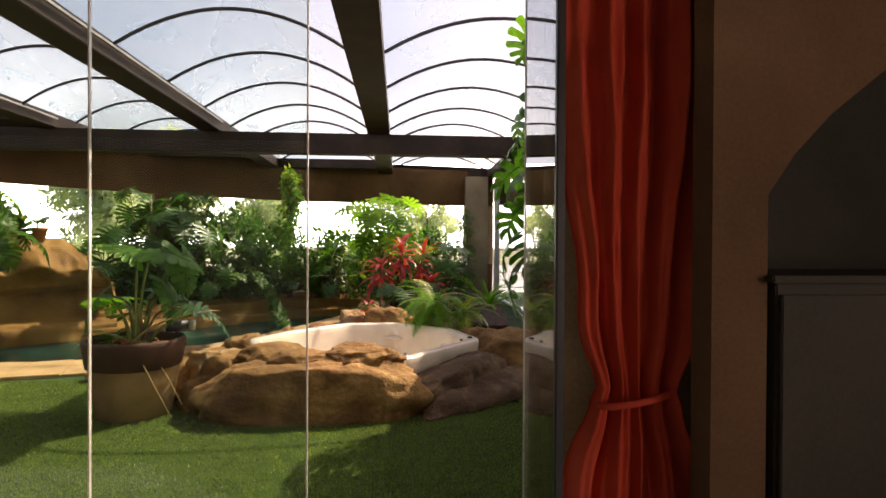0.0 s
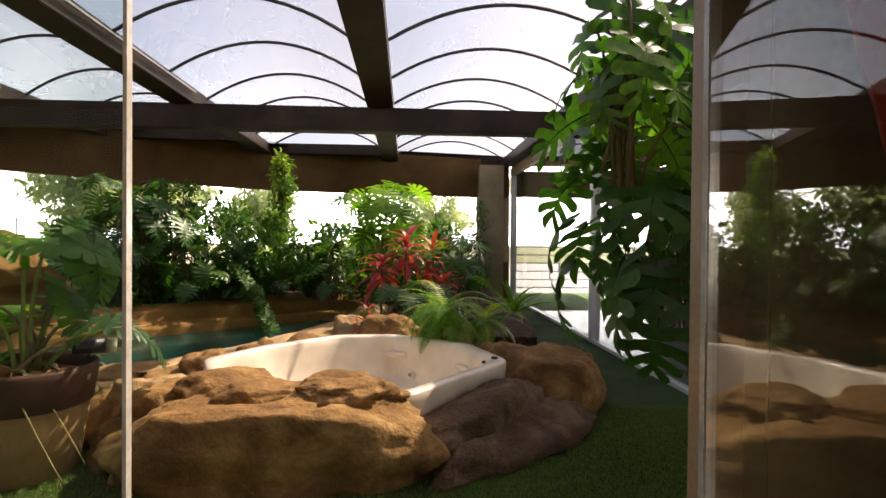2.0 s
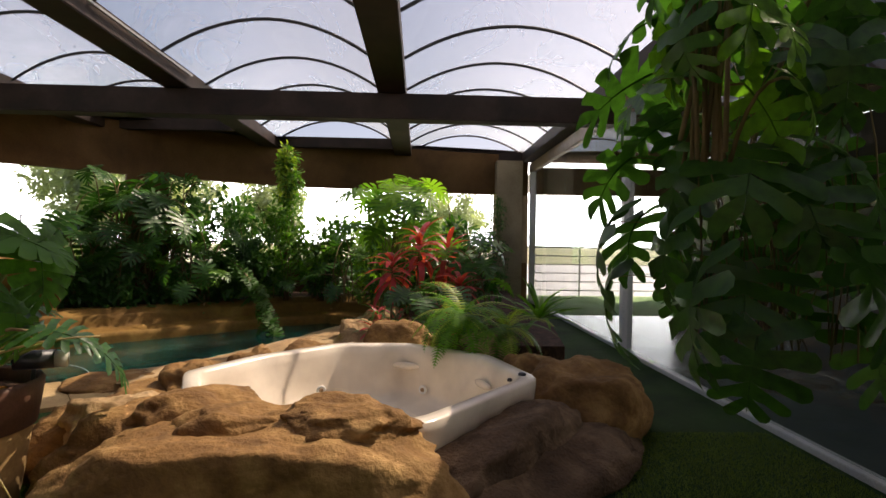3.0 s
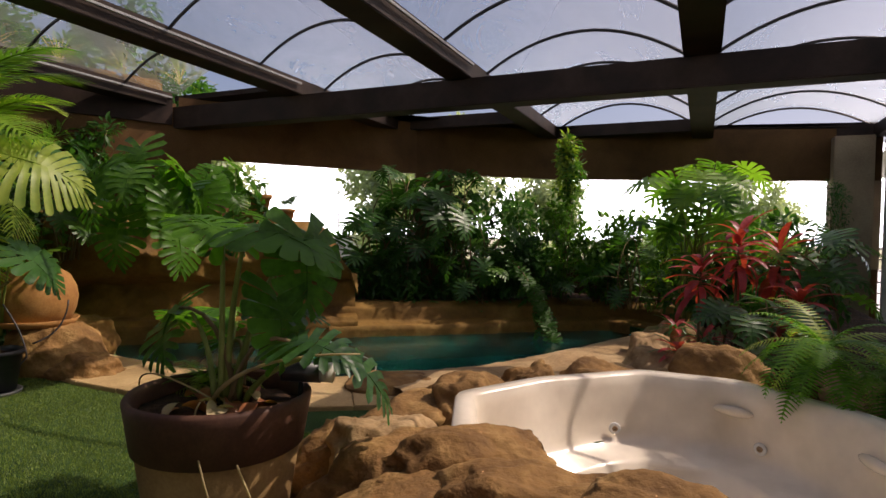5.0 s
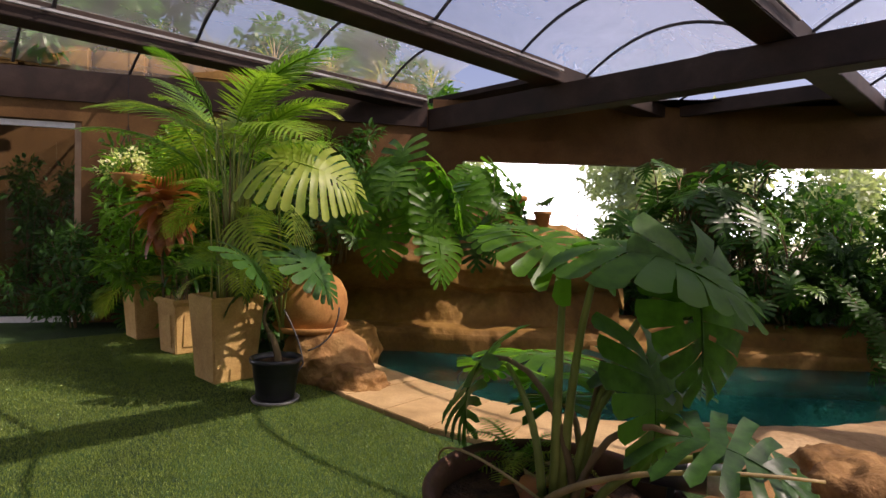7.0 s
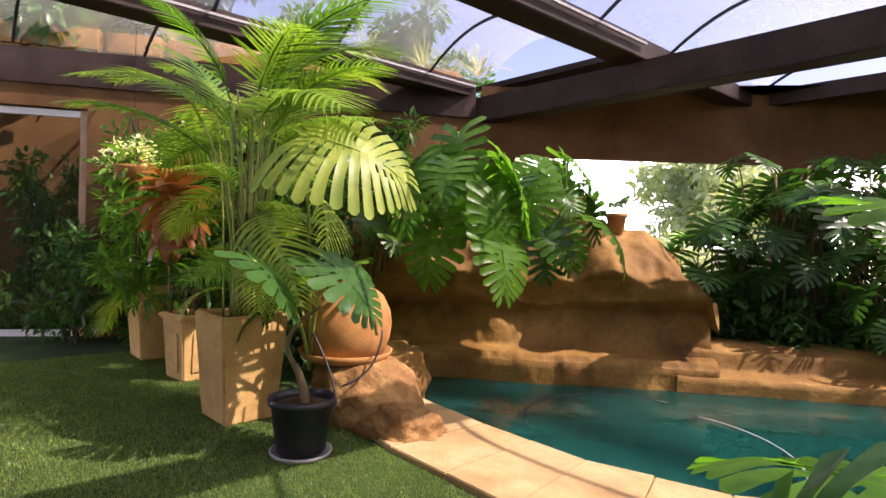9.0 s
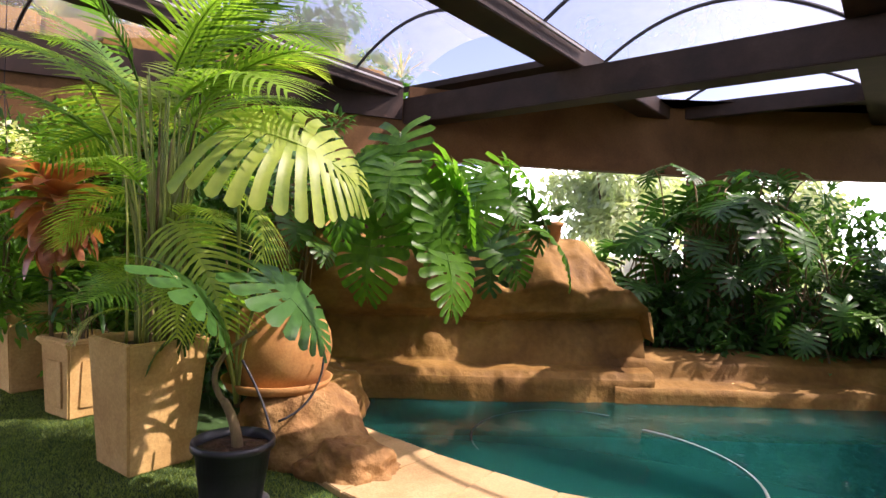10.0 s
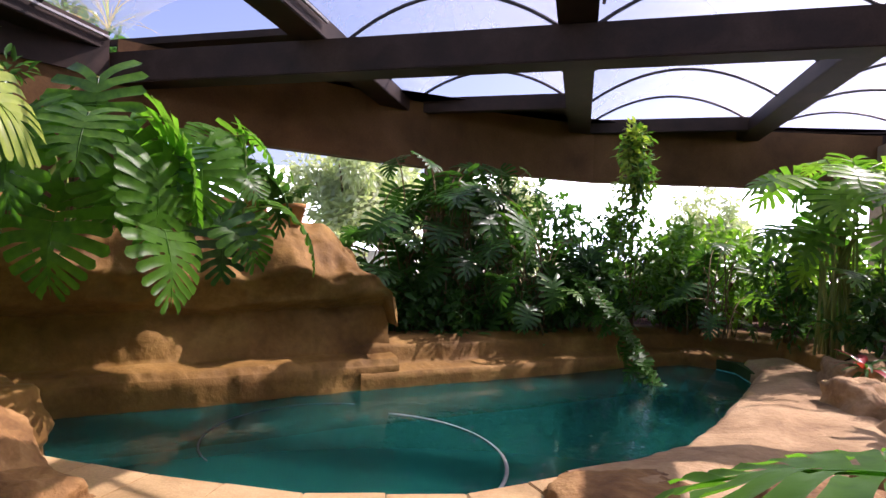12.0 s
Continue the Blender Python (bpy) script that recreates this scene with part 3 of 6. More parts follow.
arc_pts = [(1.38, 0.0), (1.38, 1.70), (1.48, 1.85), (1.62, 2.0), (1.82, 2.16), (2.1, 2.32), (2.6, 2.46), (3.89, 2.55), (3.89, 3.14), (1.17, 3.14), (1.17, 0.0)]
fr = [bm.verts.new((x, 1.80, z)) for x, z in arc_pts]
bk = [bm.verts.new((x, 1.94, z)) for x, z in arc_pts]
bm.faces.new(fr)
bm.faces.new(bk[::-1])
for k in range(len(fr)):
    j = (k + 1) % len(fr)
    bm.faces.new((fr[k], bk[k], bk[j], fr[j]))
part("wall_arch", bm, PLASTER, None, "brown plastered wall with an arched opening", False, "structure")
house_glass = tagged(new("glass_doors"), label="frameless folding glass doors along the house", kind="structure")
xs = [-0.34 - 0.89 * i for i in range(11)]
for a, b in zip(xs, xs[1:]):
    pane("pane", (a - 0.003, HOUSE_Y), (b + 0.003, HOUSE_Y), 0.03, 3.1, house_glass)
for x in xs[:10]:
    bm = bmesh.new()
    box(bm, (x - 0.007, HOUSE_Y - 0.009, 0.03), (x - 0.001, HOUSE_Y + 0.009, 3.1))
    part("pane_edge", bm, EDGE, house_glass, "bright polished glass edge")
bm = bmesh.new()
box(bm, (-9.3, HOUSE_Y - 0.05, 0.0), (-0.34, HOUSE_Y + 0.05, 0.028), None, 0.004)
part("track", bm, FRAME, house_glass, "tan aluminium floor track")
# folded leaf
pane("pane", (0.615, 2.36), (0.44, 1.22), 0.03, 3.1, house_glass, GLASS_THICK)
for (x, y, w, m, nm) in ((0.66, 2.40, 0.07, FRAME, "jamb"), (0.615, 2.345, 0.022, EDGE, "pane_edge"), (0.44, 1.21, 0.022, BLACK, "seal")):
    bm = bmesh.new()
    box(bm, (x - w / 2, y - w / 2, 0.02), (x + w / 2, y + w / 2, 3.12), None, 0.003)
    part(nm, bm, m, house_glass)

# ---- spa ----
RIM = 0.45
SPA = [(-1.62, 6.35), (-1.27, 6.98), (-0.64, 7.60), (0.02, 7.62), (0.72, 7.05), (0.98, 6.2), (0.14, 5.14), (-0.55, 5.12), (-1.35, 5.65)]
SC = Vector((sum(p[0] for p in SPA) / len(SPA), sum(p[1] for p in SPA) / len(SPA), 0))


def spa_ring(scale, z, n=8, wave=0.0, soft=0.12):
    """Points round the spa outline at a scale, corners a little rounded."""
    pts = []
    m = len(SPA)
    for k in range(m):
        a, b, c = (Vector((*SPA[(k + j) % m], 0)) for j in (-1, 0, 1))
        p, q = b + (a - b) * soft, b + (c - b) * soft
        for i in range(4):
            t = i / 3
            pts.append(p * (1 - t) ** 2 + b * 2 * t * (1 - t) + q * t * t)
        nxt = c + (b - c) * soft
        for i in range(1, 4):
            pts.append(q.lerp(nxt, i / 4))
    out = []
    for p in pts:
        d = p - SC
        s = scale * (1 + wave * math.cos(6 * math.atan2(d.y, d.x)))
        out.append(SC + d * s + Vector((0, 0, z)))
    return out


spa = thing("spa_bath", "cream moulded acrylic spa bath, empty, set among boulders", "spa bath")
bm = bmesh.new()
rows = [(0.97, 0.01, 0), (1.0, RIM - 0.06, 0), (1.0, RIM - 0.015, 0), (0.99, RIM, 0), (0.92, RIM, 0), (0.90, RIM - 0.02, 0), (0.885, RIM - 0.09, 0), (0.865, 0.20, 0.02), (0.84, 0.05, 0.05),
        (0.80, -0.02, 0.05), (0.62, -0.05, 0.07), (0.59, -0.08, 0.05), (0.54, -0.26, 0.02), (0.50, -0.28, 0)]
rings = [[bm.verts.new(p) for p in spa_ring(s, z, 8, w)] for s, z, w in rows]
for u, v in zip(rings, rings[1:]):
    for k in range(len(u)):
        bm.faces.new((u[k], u[(k + 1) % len(u)], v[(k + 1) % len(u)], v[k]))
bm.faces.new(rings[-1])
part("shell", bm, ACRYLIC, spa, "cream acrylic shell with moulded seats", True)
for ang in (35, 62, 88, 118, 150, 182, 8):
    a = radians(ang)
    d = Vector((math.cos(a), math.sin(a), 0))
    best = min(spa_ring(0.86, 0.12), key=lambda p: -((p - SC).normalized().dot(d)))
    jet = new("jet")
    jet.parent = spa
    inward = (SC - Vector((best.x, best.y, 0))).normalized()
    jet.matrix_basis = Matrix.Translation(Vector((best.x, best.y, 0.08)) + inward * 0.01) @ inward.to_track_quat("Z", "Y").to_matrix().to_4x4()
    bm = bmesh.new()
    lathe(bm, [(0.042, 0), (0.042, 0.008), (0.034, 0.014), (0.026, 0.010)], 20)
    part("ring", bm, WHITE, jet, "", True)
    bm = bmesh.new()
    lathe(bm, [(0.020, 0.008), (0.019, 0.016), (0.010, 0.022), (0.009, 0.012)], 16)
    part("nozzle", bm, FRAME, jet, "small brass coloured nozzle", True)
for x, y, r in ((0.86, 6.28, 0.03), (0.74, 6.1, 0.018)):
    bm = bmesh.new()
    lathe(bm, [(r, 0), (r, 0.012), (r * 0.7, 0.02)], 16)
    k = part("control_knob", bm, BLACK, spa, "small dark air control knob", True)
    k.location = (x, y, RIM)
# moulded headrests
for ang in (70, 20):
    a = radians(ang)
    d = Vector((math.cos(a), math.sin(a), 0))
    best = min(spa_ring(0.85, 0.12), key=lambda p: -((p - SC).normalized().dot(d)))
    bm = bmesh.new()
    bmesh.ops.create_uvsphere(bm, u_segments=20, v_segments=12, radius=1)
    for v in bm.verts:
        v.co = Vector((v.co.x * 0.035, v.co.y * 0.13, v.co.z * 0.035))
    k = part("headrest", bm, ACRYLIC, spa, "moulded headrest bump", True)
    k.matrix_basis = Matrix.Translation((best.x, best.y, 0.27)) @ Matrix.Rotation(math.atan2(d.y, d.x), 4, "Z")

# boulders
for i, (lab, place, size, seed, turn, m, rough) in enumerate((
        ("big sandstone coloured moulded boulder in front of the spa", (-0.70, 4.98, 0.12), (1.04, 0.46, 0.49), 3, 2, STONE, 0.16),
        ("flat capping rock resting on the big boulder", (-0.26, 5.08, 0.47), (0.40, 0.24, 0.15), 5, -4, STONE, 0.2),
        ("uneven sandstone rock lapping over the spa rim", (-1.16, 5.50, 0.36), (0.46, 0.30, 0.23), 51, 32, STONE, 0.2),
        ("sandstone rock lapping over the spa rim", (-0.78, 5.20, 0.36), (0.52, 0.28, 0.20), 52, 20, STONE, 0.2),
        ("pale wedge of sandstone beside the clay pot", (-1.70, 5.66, 0.26), (0.34, 0.36, 0.26), 53, 20, ROCK_PALE, 0.2),
        ("cracked sandstone boulder between spa and clay pot", (-1.42, 5.36, 0.10), (0.52, 0.42, 0.42), 7, 25, STONE, 0.2),
        ("rounded sandstone boulder between spa and clay pot", (-1.95, 5.85, 0.04), (0.46, 0.42, 0.40), 8, 60, STONE, 0.2),
        ("low sandstone rock at the pool edge", (-2.15, 6.65, 0.0), (0.42, 0.50, 0.28), 9, 10, STONE, 0.22),
        ("low sandstone rock at the pool edge", (-1.95, 7.5, 0.02), (0.38, 0.5, 0.30), 10, -20, STONE, 0.22),
        ("sandstone rock between spa and pool", (-1.75, 6.85, 0.08), (0.28, 0.34, 0.36), 12, 40, STONE, 0.2),
        ("flat topped pale sandstone block behind the spa", (-0.12, 8.02, 0.30), (0.46, 0.30, 0.36), 13, -5, STONE, 0.14),
        ("low sandstone rock behind the spa", (-0.95, 8.0, 0.1), (0.46, 0.34, 0.34), 14, 15, STONE, 0.2),
        ("broad flat pale rock between spa and pool", (-2.75, 7.7, -0.02), (0.55, 0.42, 0.17), 19, 35, STONE, 0.14),
        ("sandstone rock behind the spa", (-1.5, 7.75, 0.05), (0.30, 0.3, 0.34), 15, 35, STONE, 0.2),
        ("large brown boulder at the spa corner", (1.40, 6.45, 0.10), (0.52, 0.46, 0.50), 16, 30, STONE, 0.14),
        ("brown rock behind the spa corner", (1.05, 7.0, 0.12), (0.34, 0.3, 0.42), 17, 60, STONE, 0.16),
        ("low brown rock by the glass wall", (1.75, 7.5, 0.02), (0.45, 0.5, 0.32), 18, 0, STONE, 0.18),
)):
    rock("boulder", lab, place, size, seed, turn, m, rough, group="boulders round the spa")
rock("rock_step", "greyish moulded stone step along the spa", (0.64, 5.56, 0.10), (0.86, 0.30, 0.32), 21, 51, STEP_STONE, 0.15, category="step", flat=0.5)
rock("rock_step", "greyish lower moulded stone step on the lawn", (0.92, 5.62, 0.0), (1.08, 0.42, 0.26), 22, 47, STEP_STONE, 0.17, category="step", flat=0.5)


# ---- pool edge ----
def offset_path(path, d):
    out = []
    n = len(path)
    for k in range(n):
        a, b, c = (Vector(path[(k + j) % n]) for j in (-1, 0, 1))
        t = (c - a).normalized()
        out.append(b + Vector((t.y, -t.x)) * d)
    return out


WIDE = [0.5, 0.5, 0.6, 0.74, 0.8, 0.82, 0.9, 1.0, 1.0, 1.0, 0.9, 0.8, 0.7, 0.5, 0.4, 0.35, 0.3, 0.3, 0.3]
outer = [offset_path(POOL, w)[i] for i, w in enumerate(WIDE)]
inner = offset_path(POOL, -0.04)
coping = tagged(new("pool_coping"), label="sandy cast coping round the pool", kind="structure")
for k in range(0, 8):
    a, b, c, d = Vector(inner[k]), Vector(inner[k + 1]), outer[k + 1], outer[k]
    for s in (0, 1):
        p, q = a.lerp(b, s / 2 + 0.003), a.lerp(b, s / 2 + 0.497)
        r_, t_ = d.lerp(c, s / 2 + 0.497), d.lerp(c, s / 2 + 0.003)
        bm = bmesh.new()
        prism(bm, [tuple(v[:2]) for v in (p, q, r_, t_)], -0.12, 0.035 + 0.004 * ((k + s) % 3))
        bmesh.ops.bevel(bm, geom=[e for e in bm.edges if all(v.co.z > 0 for v in e.verts)], offset=0.006, segments=2, affect="EDGES")
        part("coping_stone", bm, COPING, coping)


def rock_strip(name, label, path, profile, seed, material, steps=90, amp=0.12, kind="structure"):
    """Moulded rock swept along a path; profile(t) gives (distance behind the path, height)."""
    path = [Vector(p) for p in path]
    lens = [0]
    for a, b in zip(path, path[1:]):
        lens.append(lens[-1] + (b - a).length)
    bm = bmesh.new()
    rows = []
    off = Vector((seed * 3.3, seed * 1.7, seed * 2.9))
    for i in range(steps + 1):
        t = i / steps
        s = t * lens[-1]
        k = max(j for j in range(len(lens) - 1) if lens[j] <= s + 1e-6)
        a, b = path[k], path[k + 1]
        p = a.lerp(b, (s - lens[k]) / (lens[k + 1] - lens[k]))
        ta = (path[min(k + 1, len(path) - 1)] - path[k]).normalized()
        tb = (path[min(k + 2, len(path) - 1)] - path[min(k + 1, len(path) - 2)]).normalized()
        tt = ta.lerp(tb, (s - lens[k]) / (lens[k + 1] - lens[k])).normalized()
        nrm = Vector((-tt.y, tt.x))
        prof = profile(t)
        row = []
        for j in range(len(prof) - 1):
            m = 6
            for u in range(m + (j == len(prof) - 2)):
                f_ = u / m
                f2 = f_ * f_ * (3 - 2 * f_)
                o = prof[j][0] + (prof[j + 1][0] - prof[j][0]) * f_
                z = prof[j][1] + (prof[j + 1][1] - prof[j][1]) * (f_ * 0.6 + f2 * 0.4)
                v = Vector((p.x + nrm.x * o, p.y + nrm.y * o, z))
                n1 = noise.noise(v * 1.2 + off)
                n2 = noise.noise(v * 2.9 + off)
                n3 = abs(noise.noise(v * 4.5 + off))
                calm = min(1.0, 0.3 + max(0.0, z - 0.35) * 1.4)
                d = amp * calm * (n1 * 1.6 + n2 * 0.7 - n3 * 0.7) + 0.010 * noise.noise(v * 13)
                v += Vector((-nrm.x * d, -nrm.y * d, d * 0.5))
                row.append(bm.verts.new(v))
        rows.append(row)
    for a, b in zip(rows, rows[1:]):
        for j in range(len(a) - 1):
            bm.faces.new((a[j], b[j], b[j + 1], a[j + 1]))
    return part(name, bm, material, None, label, True, kind)


FAR = [(-8.25, 7.55), (-7.6, 8.2), (-6.6, 9.05), (-5.5, 10.1), (-5.05, 10.5)]
FAR2 = [(-5.35, 10.2), (-3.8, 11.5), (-2.4, 12.8), (-1.5, 13.2), (-0.6, 12.6), (-0.5, 11.4)]


def cliff(t):
    h = 1.66 + 0.12 * math.sin(t * 14) - 1.1 * max(0, (t - 0.82) / 0.18) ** 2
    return [(-0.24, -0.5), (-0.24, 0.10), (-0.17, 0.17), (0.05, 0.21), (0.12, 0.46), (0.20, 0.68), (0.0, 0.78), (-0.14, min(1.05, h - 0.2)), (0.14, h - 0.18), (0.40, h), (1.2, h + 0.05), (2.0, h)]


cliff_rock = rock_strip("rock_cliff", "sandstone coloured moulded rock face with an overhang above the pool", FAR, cliff, 4, STONE_DARK, 130, 0.15)
rock_strip("rock_kerb", "brown moulded rock kerb along the planted bed", FAR2, lambda t: [(-0.22, -0.5), (-0.20, 0.02), (0.02, 0.08), (0.08, 0.26), (0.24, 0.34), (0.75, 0.32)], 6, STONE_DARK, 110, 0.05)
NEAR = [(-3.1, 7.85), (-2.75, 8.2), (-2.35, 8.6), (-1.95, 9.35), (-1.65, 10.1), (-1.3, 10.9), (-1.0, 11.7), (-0.95, 12.5)]
rock_strip("rock_ledge", "pale sandstone coloured moulded rock ledge at the pool edge", NEAR[::-1], lambda t: [(-0.10, -0.5), (-0.10, -0.02), (-0.02, 0.07), (0.3, 0.12), (0.55, 0.10), (0.9, 0.14), (1.3, 0.0)], 8, ROCK_PALE, 110, 0.06)
bm = bmesh.new()
prism(bm, [(-5.2, 10.9), (-3.9, 11.85), (-2.5, 13.1), (-1.4, 13.55), (-0.15, 12.7), (-0.1, 11.2), (0.0, 9.2), (0.3, 8.4), (1.7, 8.3), (2.1, 11.0), (2.2, 15.7), (-2.8, 14.7), (-5.4, 13.0), (-6.6, 11.8)], -0.3, 0.3)
part("planting_bed", bm, SOIL, None, "dark soil of the planted bed", False, "structure")
for i, (p, s, sd, tn) in enumerate((((-0.55, 9.1, 0.05), (0.42, 0.5, 0.34), 31, 20), ((-0.75, 10.0, 0.05), (0.34, 0.5, 0.32), 32, 5), ((-0.45, 10.9, 0.1), (0.32, 0.5, 0.34), 33, -10), ((-0.9, 8.6, 0.02), (0.4, 0.3, 0.26), 34, 30),
                                    ((0.9, 8.6, 0.1), (0.5, 0.35, 0.36), 35, 10))):
    rock("bed_rock", "sandstone coloured rock edging the planted bed", p, s, sd, tn, ROCK_PALE, 0.2, group="rocks edging the bed")
for i, (p, s, sd, tn, m) in enumerate((((-6.08, 6.62, 0.05), (0.50, 0.46, 0.47), 41, 20, STONE), ((-5.55, 6.62, 0.0), (0.34, 0.26, 0.26), 42, 35, STONE), ((-6.6, 7.25, 0.05), (0.42, 0.36, 0.5), 43, 0, STONE_DARK),
                                       ((-10.6, 6.5, 0.05), (0.7, 0.4, 0.34), 44, 60, STONE_DARK), ((-9.6, 7.3, 0.1), (0.8, 0.5, 0.5), 45, 30, STONE_DARK), ((-3.25, 6.35, 0.06), (0.11, 0.10, 0.08), 46, 0, COPING))):
    rock("loose_rock", "sandstone coloured rock on the coping by the pool" if i < 3 else ("brown rock against the side wall" if i < 5 else "small pale stone on the coping"), p, s, sd, tn, m, 0.2)

# pool cleaner hose
hose = thing("cleaner_hose", "grey ribbed pool cleaner hose lying in the water", "hose")
bm = bmesh.new()
pts = [Vector((-4.6 + 1.1 * math.cos(a), 8.2 + 1.15 * math.sin(a), -0.146 - 0.006 * math.sin(a * 2) ** 2)) for a in (radians(d) for d in range(-50, 96, 6))]
tube(bm, pts, 0.015, 0.015, 8)
part("tube", bm, GREY, hose, "", True)
hose2 = thing("cleaner_hose", "dark hose curving under the water", "hose")
bm = bmesh.new()
pts = [Vector((-5.0 + 0.85 * math.cos(a), 8.65 + 0.9 * math.sin(a), -0.149)) for a in (radians(d) for d in range(95, 245, 8))]
tube(bm, pts, 0.012, 0.012, 8)
part("tube", bm, BLACK, hose2, "", True)


# ---- curtain ----
def curtain(name, label, x0, x1, y, z0, z1, tie, seed, material, slope=0.0):
    c = thing(name, label, "curtain")
    bm = bmesh.new()
    nx, nz = 90, 60
    grid = []
    rnd = random.Random(seed)
    ph = [rnd.uniform(0, 6.28) for _ in range(4)]
    mid = (x0 + x1) / 2 + 0.02
    for k in range(nz + 1):
        z = z0 + (z1 - z0) * k / nz
        w = 1 - 0.42 * math.exp(-((z - tie) / 0.20) ** 2) - (0.30 * math.exp(-((z - tie - 0.45) / 0.45) ** 2) if z > tie else 0.12 * math.exp(-((z - tie + 0.3) / 0.3) ** 2))
        row = []
        for i in range(nx + 1):
            u = i / nx
            x = mid + (u - 0.5) * (x1 - x0) * w
            uu = u + 0.05 * noise.noise(Vector((u * 3, z * 0.9, seed)))
            uu += 0.03 * noise.noise(Vector((u * 7, z * 2.3, seed + 4)))
            d = 0.036 * math.sin(uu * 31 + ph[0]) + 0.014 * math.sin(uu * 71 + ph[1] + z * 0.8) + 0.06 * noise.noise(Vector((u * 6, z * 1.3, seed))) + 0.022 * noise.noise(Vector((u * 15, z * 3.5, seed))) + 0.008 * noise.noise(Vector((u * 32, z * 11, seed)))
            row.append(bm.verts.new((x, y + slope * (x - x0) + d * (0.6 + 0.4 * w), z)))
        grid.append(row)
    for a, b in zip(grid, grid[1:]):
        for i in range(nx):
            bm.faces.new((a[i], a[i + 1], b[i + 1], b[i]))
    part("cloth", bm, material, c, "", True)
    bm = bmesh.new()
    pts = [Vector((mid + 0.15 * math.cos(a), y + slope * (mid - x0) + 0.075 * math.sin(a), tie + 0.03 * math.cos(a))) for a in (radians(d) for d in range(0, 361, 20))]
    tube(bm, pts, 0.015, 0.015, 6)
    part("tieback", bm, material, c, "gathered cloth tieback", True)
    return c


curtain("red_curtain", "floor length red curtain tied back by the glass door", 0.66, 1.30, 2.13, 0.03, 3.05, 0.90, 1, CURTAIN, -0.20)

# things indoors beyond the curtain: assumed sideboard, its dark colour holding the shade
cab = thing("sideboard", "dark sideboard assumed in the shaded part indoors", "sideboard", (2.6, 2.03, 0))
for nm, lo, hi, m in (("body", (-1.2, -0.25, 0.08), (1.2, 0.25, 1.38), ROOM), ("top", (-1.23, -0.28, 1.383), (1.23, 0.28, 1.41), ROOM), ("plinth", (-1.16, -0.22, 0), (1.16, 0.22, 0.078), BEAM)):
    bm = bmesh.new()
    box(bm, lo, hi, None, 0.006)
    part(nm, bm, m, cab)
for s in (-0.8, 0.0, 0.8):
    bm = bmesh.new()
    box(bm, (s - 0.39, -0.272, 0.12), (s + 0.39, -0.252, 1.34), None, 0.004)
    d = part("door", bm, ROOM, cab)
    bm = bmesh.new()
    tube(bm, [(s + 0.3, -0.282, 0.7), (s + 0.3, -0.282, 0.82)], 0.010)
    part("handle", bm, GREY, d)

# ---- leaves ----
def from_lists(name, vs, fs, material, smooth=True):
    me = bpy.data.meshes.new(name)
    me.from_pydata([tuple(v) for v in vs], [], fs)
    me.materials.append(material)
    if smooth:
        me.polygons.foreach_set("use_smooth", [True] * len(fs))
    me.update()
    return me


def pinnate(name, material, n=10, width=lambda t: math.sin(math.pi * min(1, t * 0.9 + 0.12)) * 0.4, inner=0.35, fill=0.72, sweep=25, droop=50, curl=0.12, fold=0.12, start=0.0, tip=0.25, k_=5, rib=0.008, seed=1, spread=0):
    """A leaf one unit long along +Y, cut into n fingers a side. width(t): half width; inner: uncut part; fill: finger width;
    sweep: degrees that the fingers point forward; droop: degrees that the midrib bends down."""
    rnd = random.Random(seed)
    vs, fs = [], []
    bend = radians(droop)
    mid = []
    y = z = 0.0
    steps = 4 * n
    for i in range(steps + 1):
        mid.append((y, z, bend * i / steps))
        a = bend * (i + 0.5) / steps
        y += math.cos(a) / steps
        z -= math.sin(a) / steps

    def m_at(t):
        f_ = max(0, min(1, t)) * steps
        i = min(int(f_), steps - 1)
        a, b = mid[i], mid[i + 1]
        g = f_ - i
        return a[0] + (b[0] - a[0]) * g, a[1] + (b[1] - a[1]) * g, a[2]

    for side in (-1, 1):
        for i in range(n):
            t0 = start + (1 - start) * i / n
            t1 = start + (1 - start) * (i + 1) / n
            tm = (t0 + t1) / 2
            w = width(tm) * rnd.uniform(0.9, 1.06)
            sw = radians(sweep + (tm - 0.5) * spread + rnd.uniform(-4, 4))
            base = len(vs)
            for k in range(k_ + 1):
                u = k / k_
                if u <= inner:
                    h = 0.5
                else:
                    g = (u - inner) / (1 - inner)
                    h = 0.5 * fill * (1 - (1 - tip) * g ** 2.2) if inner > 0 else 0.5 * fill * (math.sin(math.pi * (0.16 + 0.84 * g)) * 0.9 + 0.1 * (1 - g))
                for e in (-1, 1):
                    tt = tm + e * h * (t1 - t0)
                    yy, zz, an = m_at(tt)
                    fx = side * w * u * math.cos(sw)
                    fy = w * u * math.sin(sw)
                    fz = fold * w * u - curl * (u ** 2) * w * 2.2
                    vs.append((fx, yy + fy * math.cos(an), zz - fy * math.sin(an) + fz))
            for k in range(k_):
                a = base + 2 * k
                fs.append((a, a + 1, a + 3, a + 2))
    # midrib
    base = len(vs)
    m = 8
    for i in range(m + 1):
        yy, zz, an = m_at(i / m)
        r = rib * (1 - 0.8 * i / m)
        vs += [(-r, yy, zz + 0.001), (r, yy, zz + 0.001), (0, yy, zz - r * 1.6)]
    for i in range(m):
        a = base + 3 * i
        for e, f_ in ((0, 1), (1, 2), (2, 0)):
            fs.append((a + e, a + f_, a + 3 + f_, a + 3 + e))
    return from_lists(name, vs, fs, material)


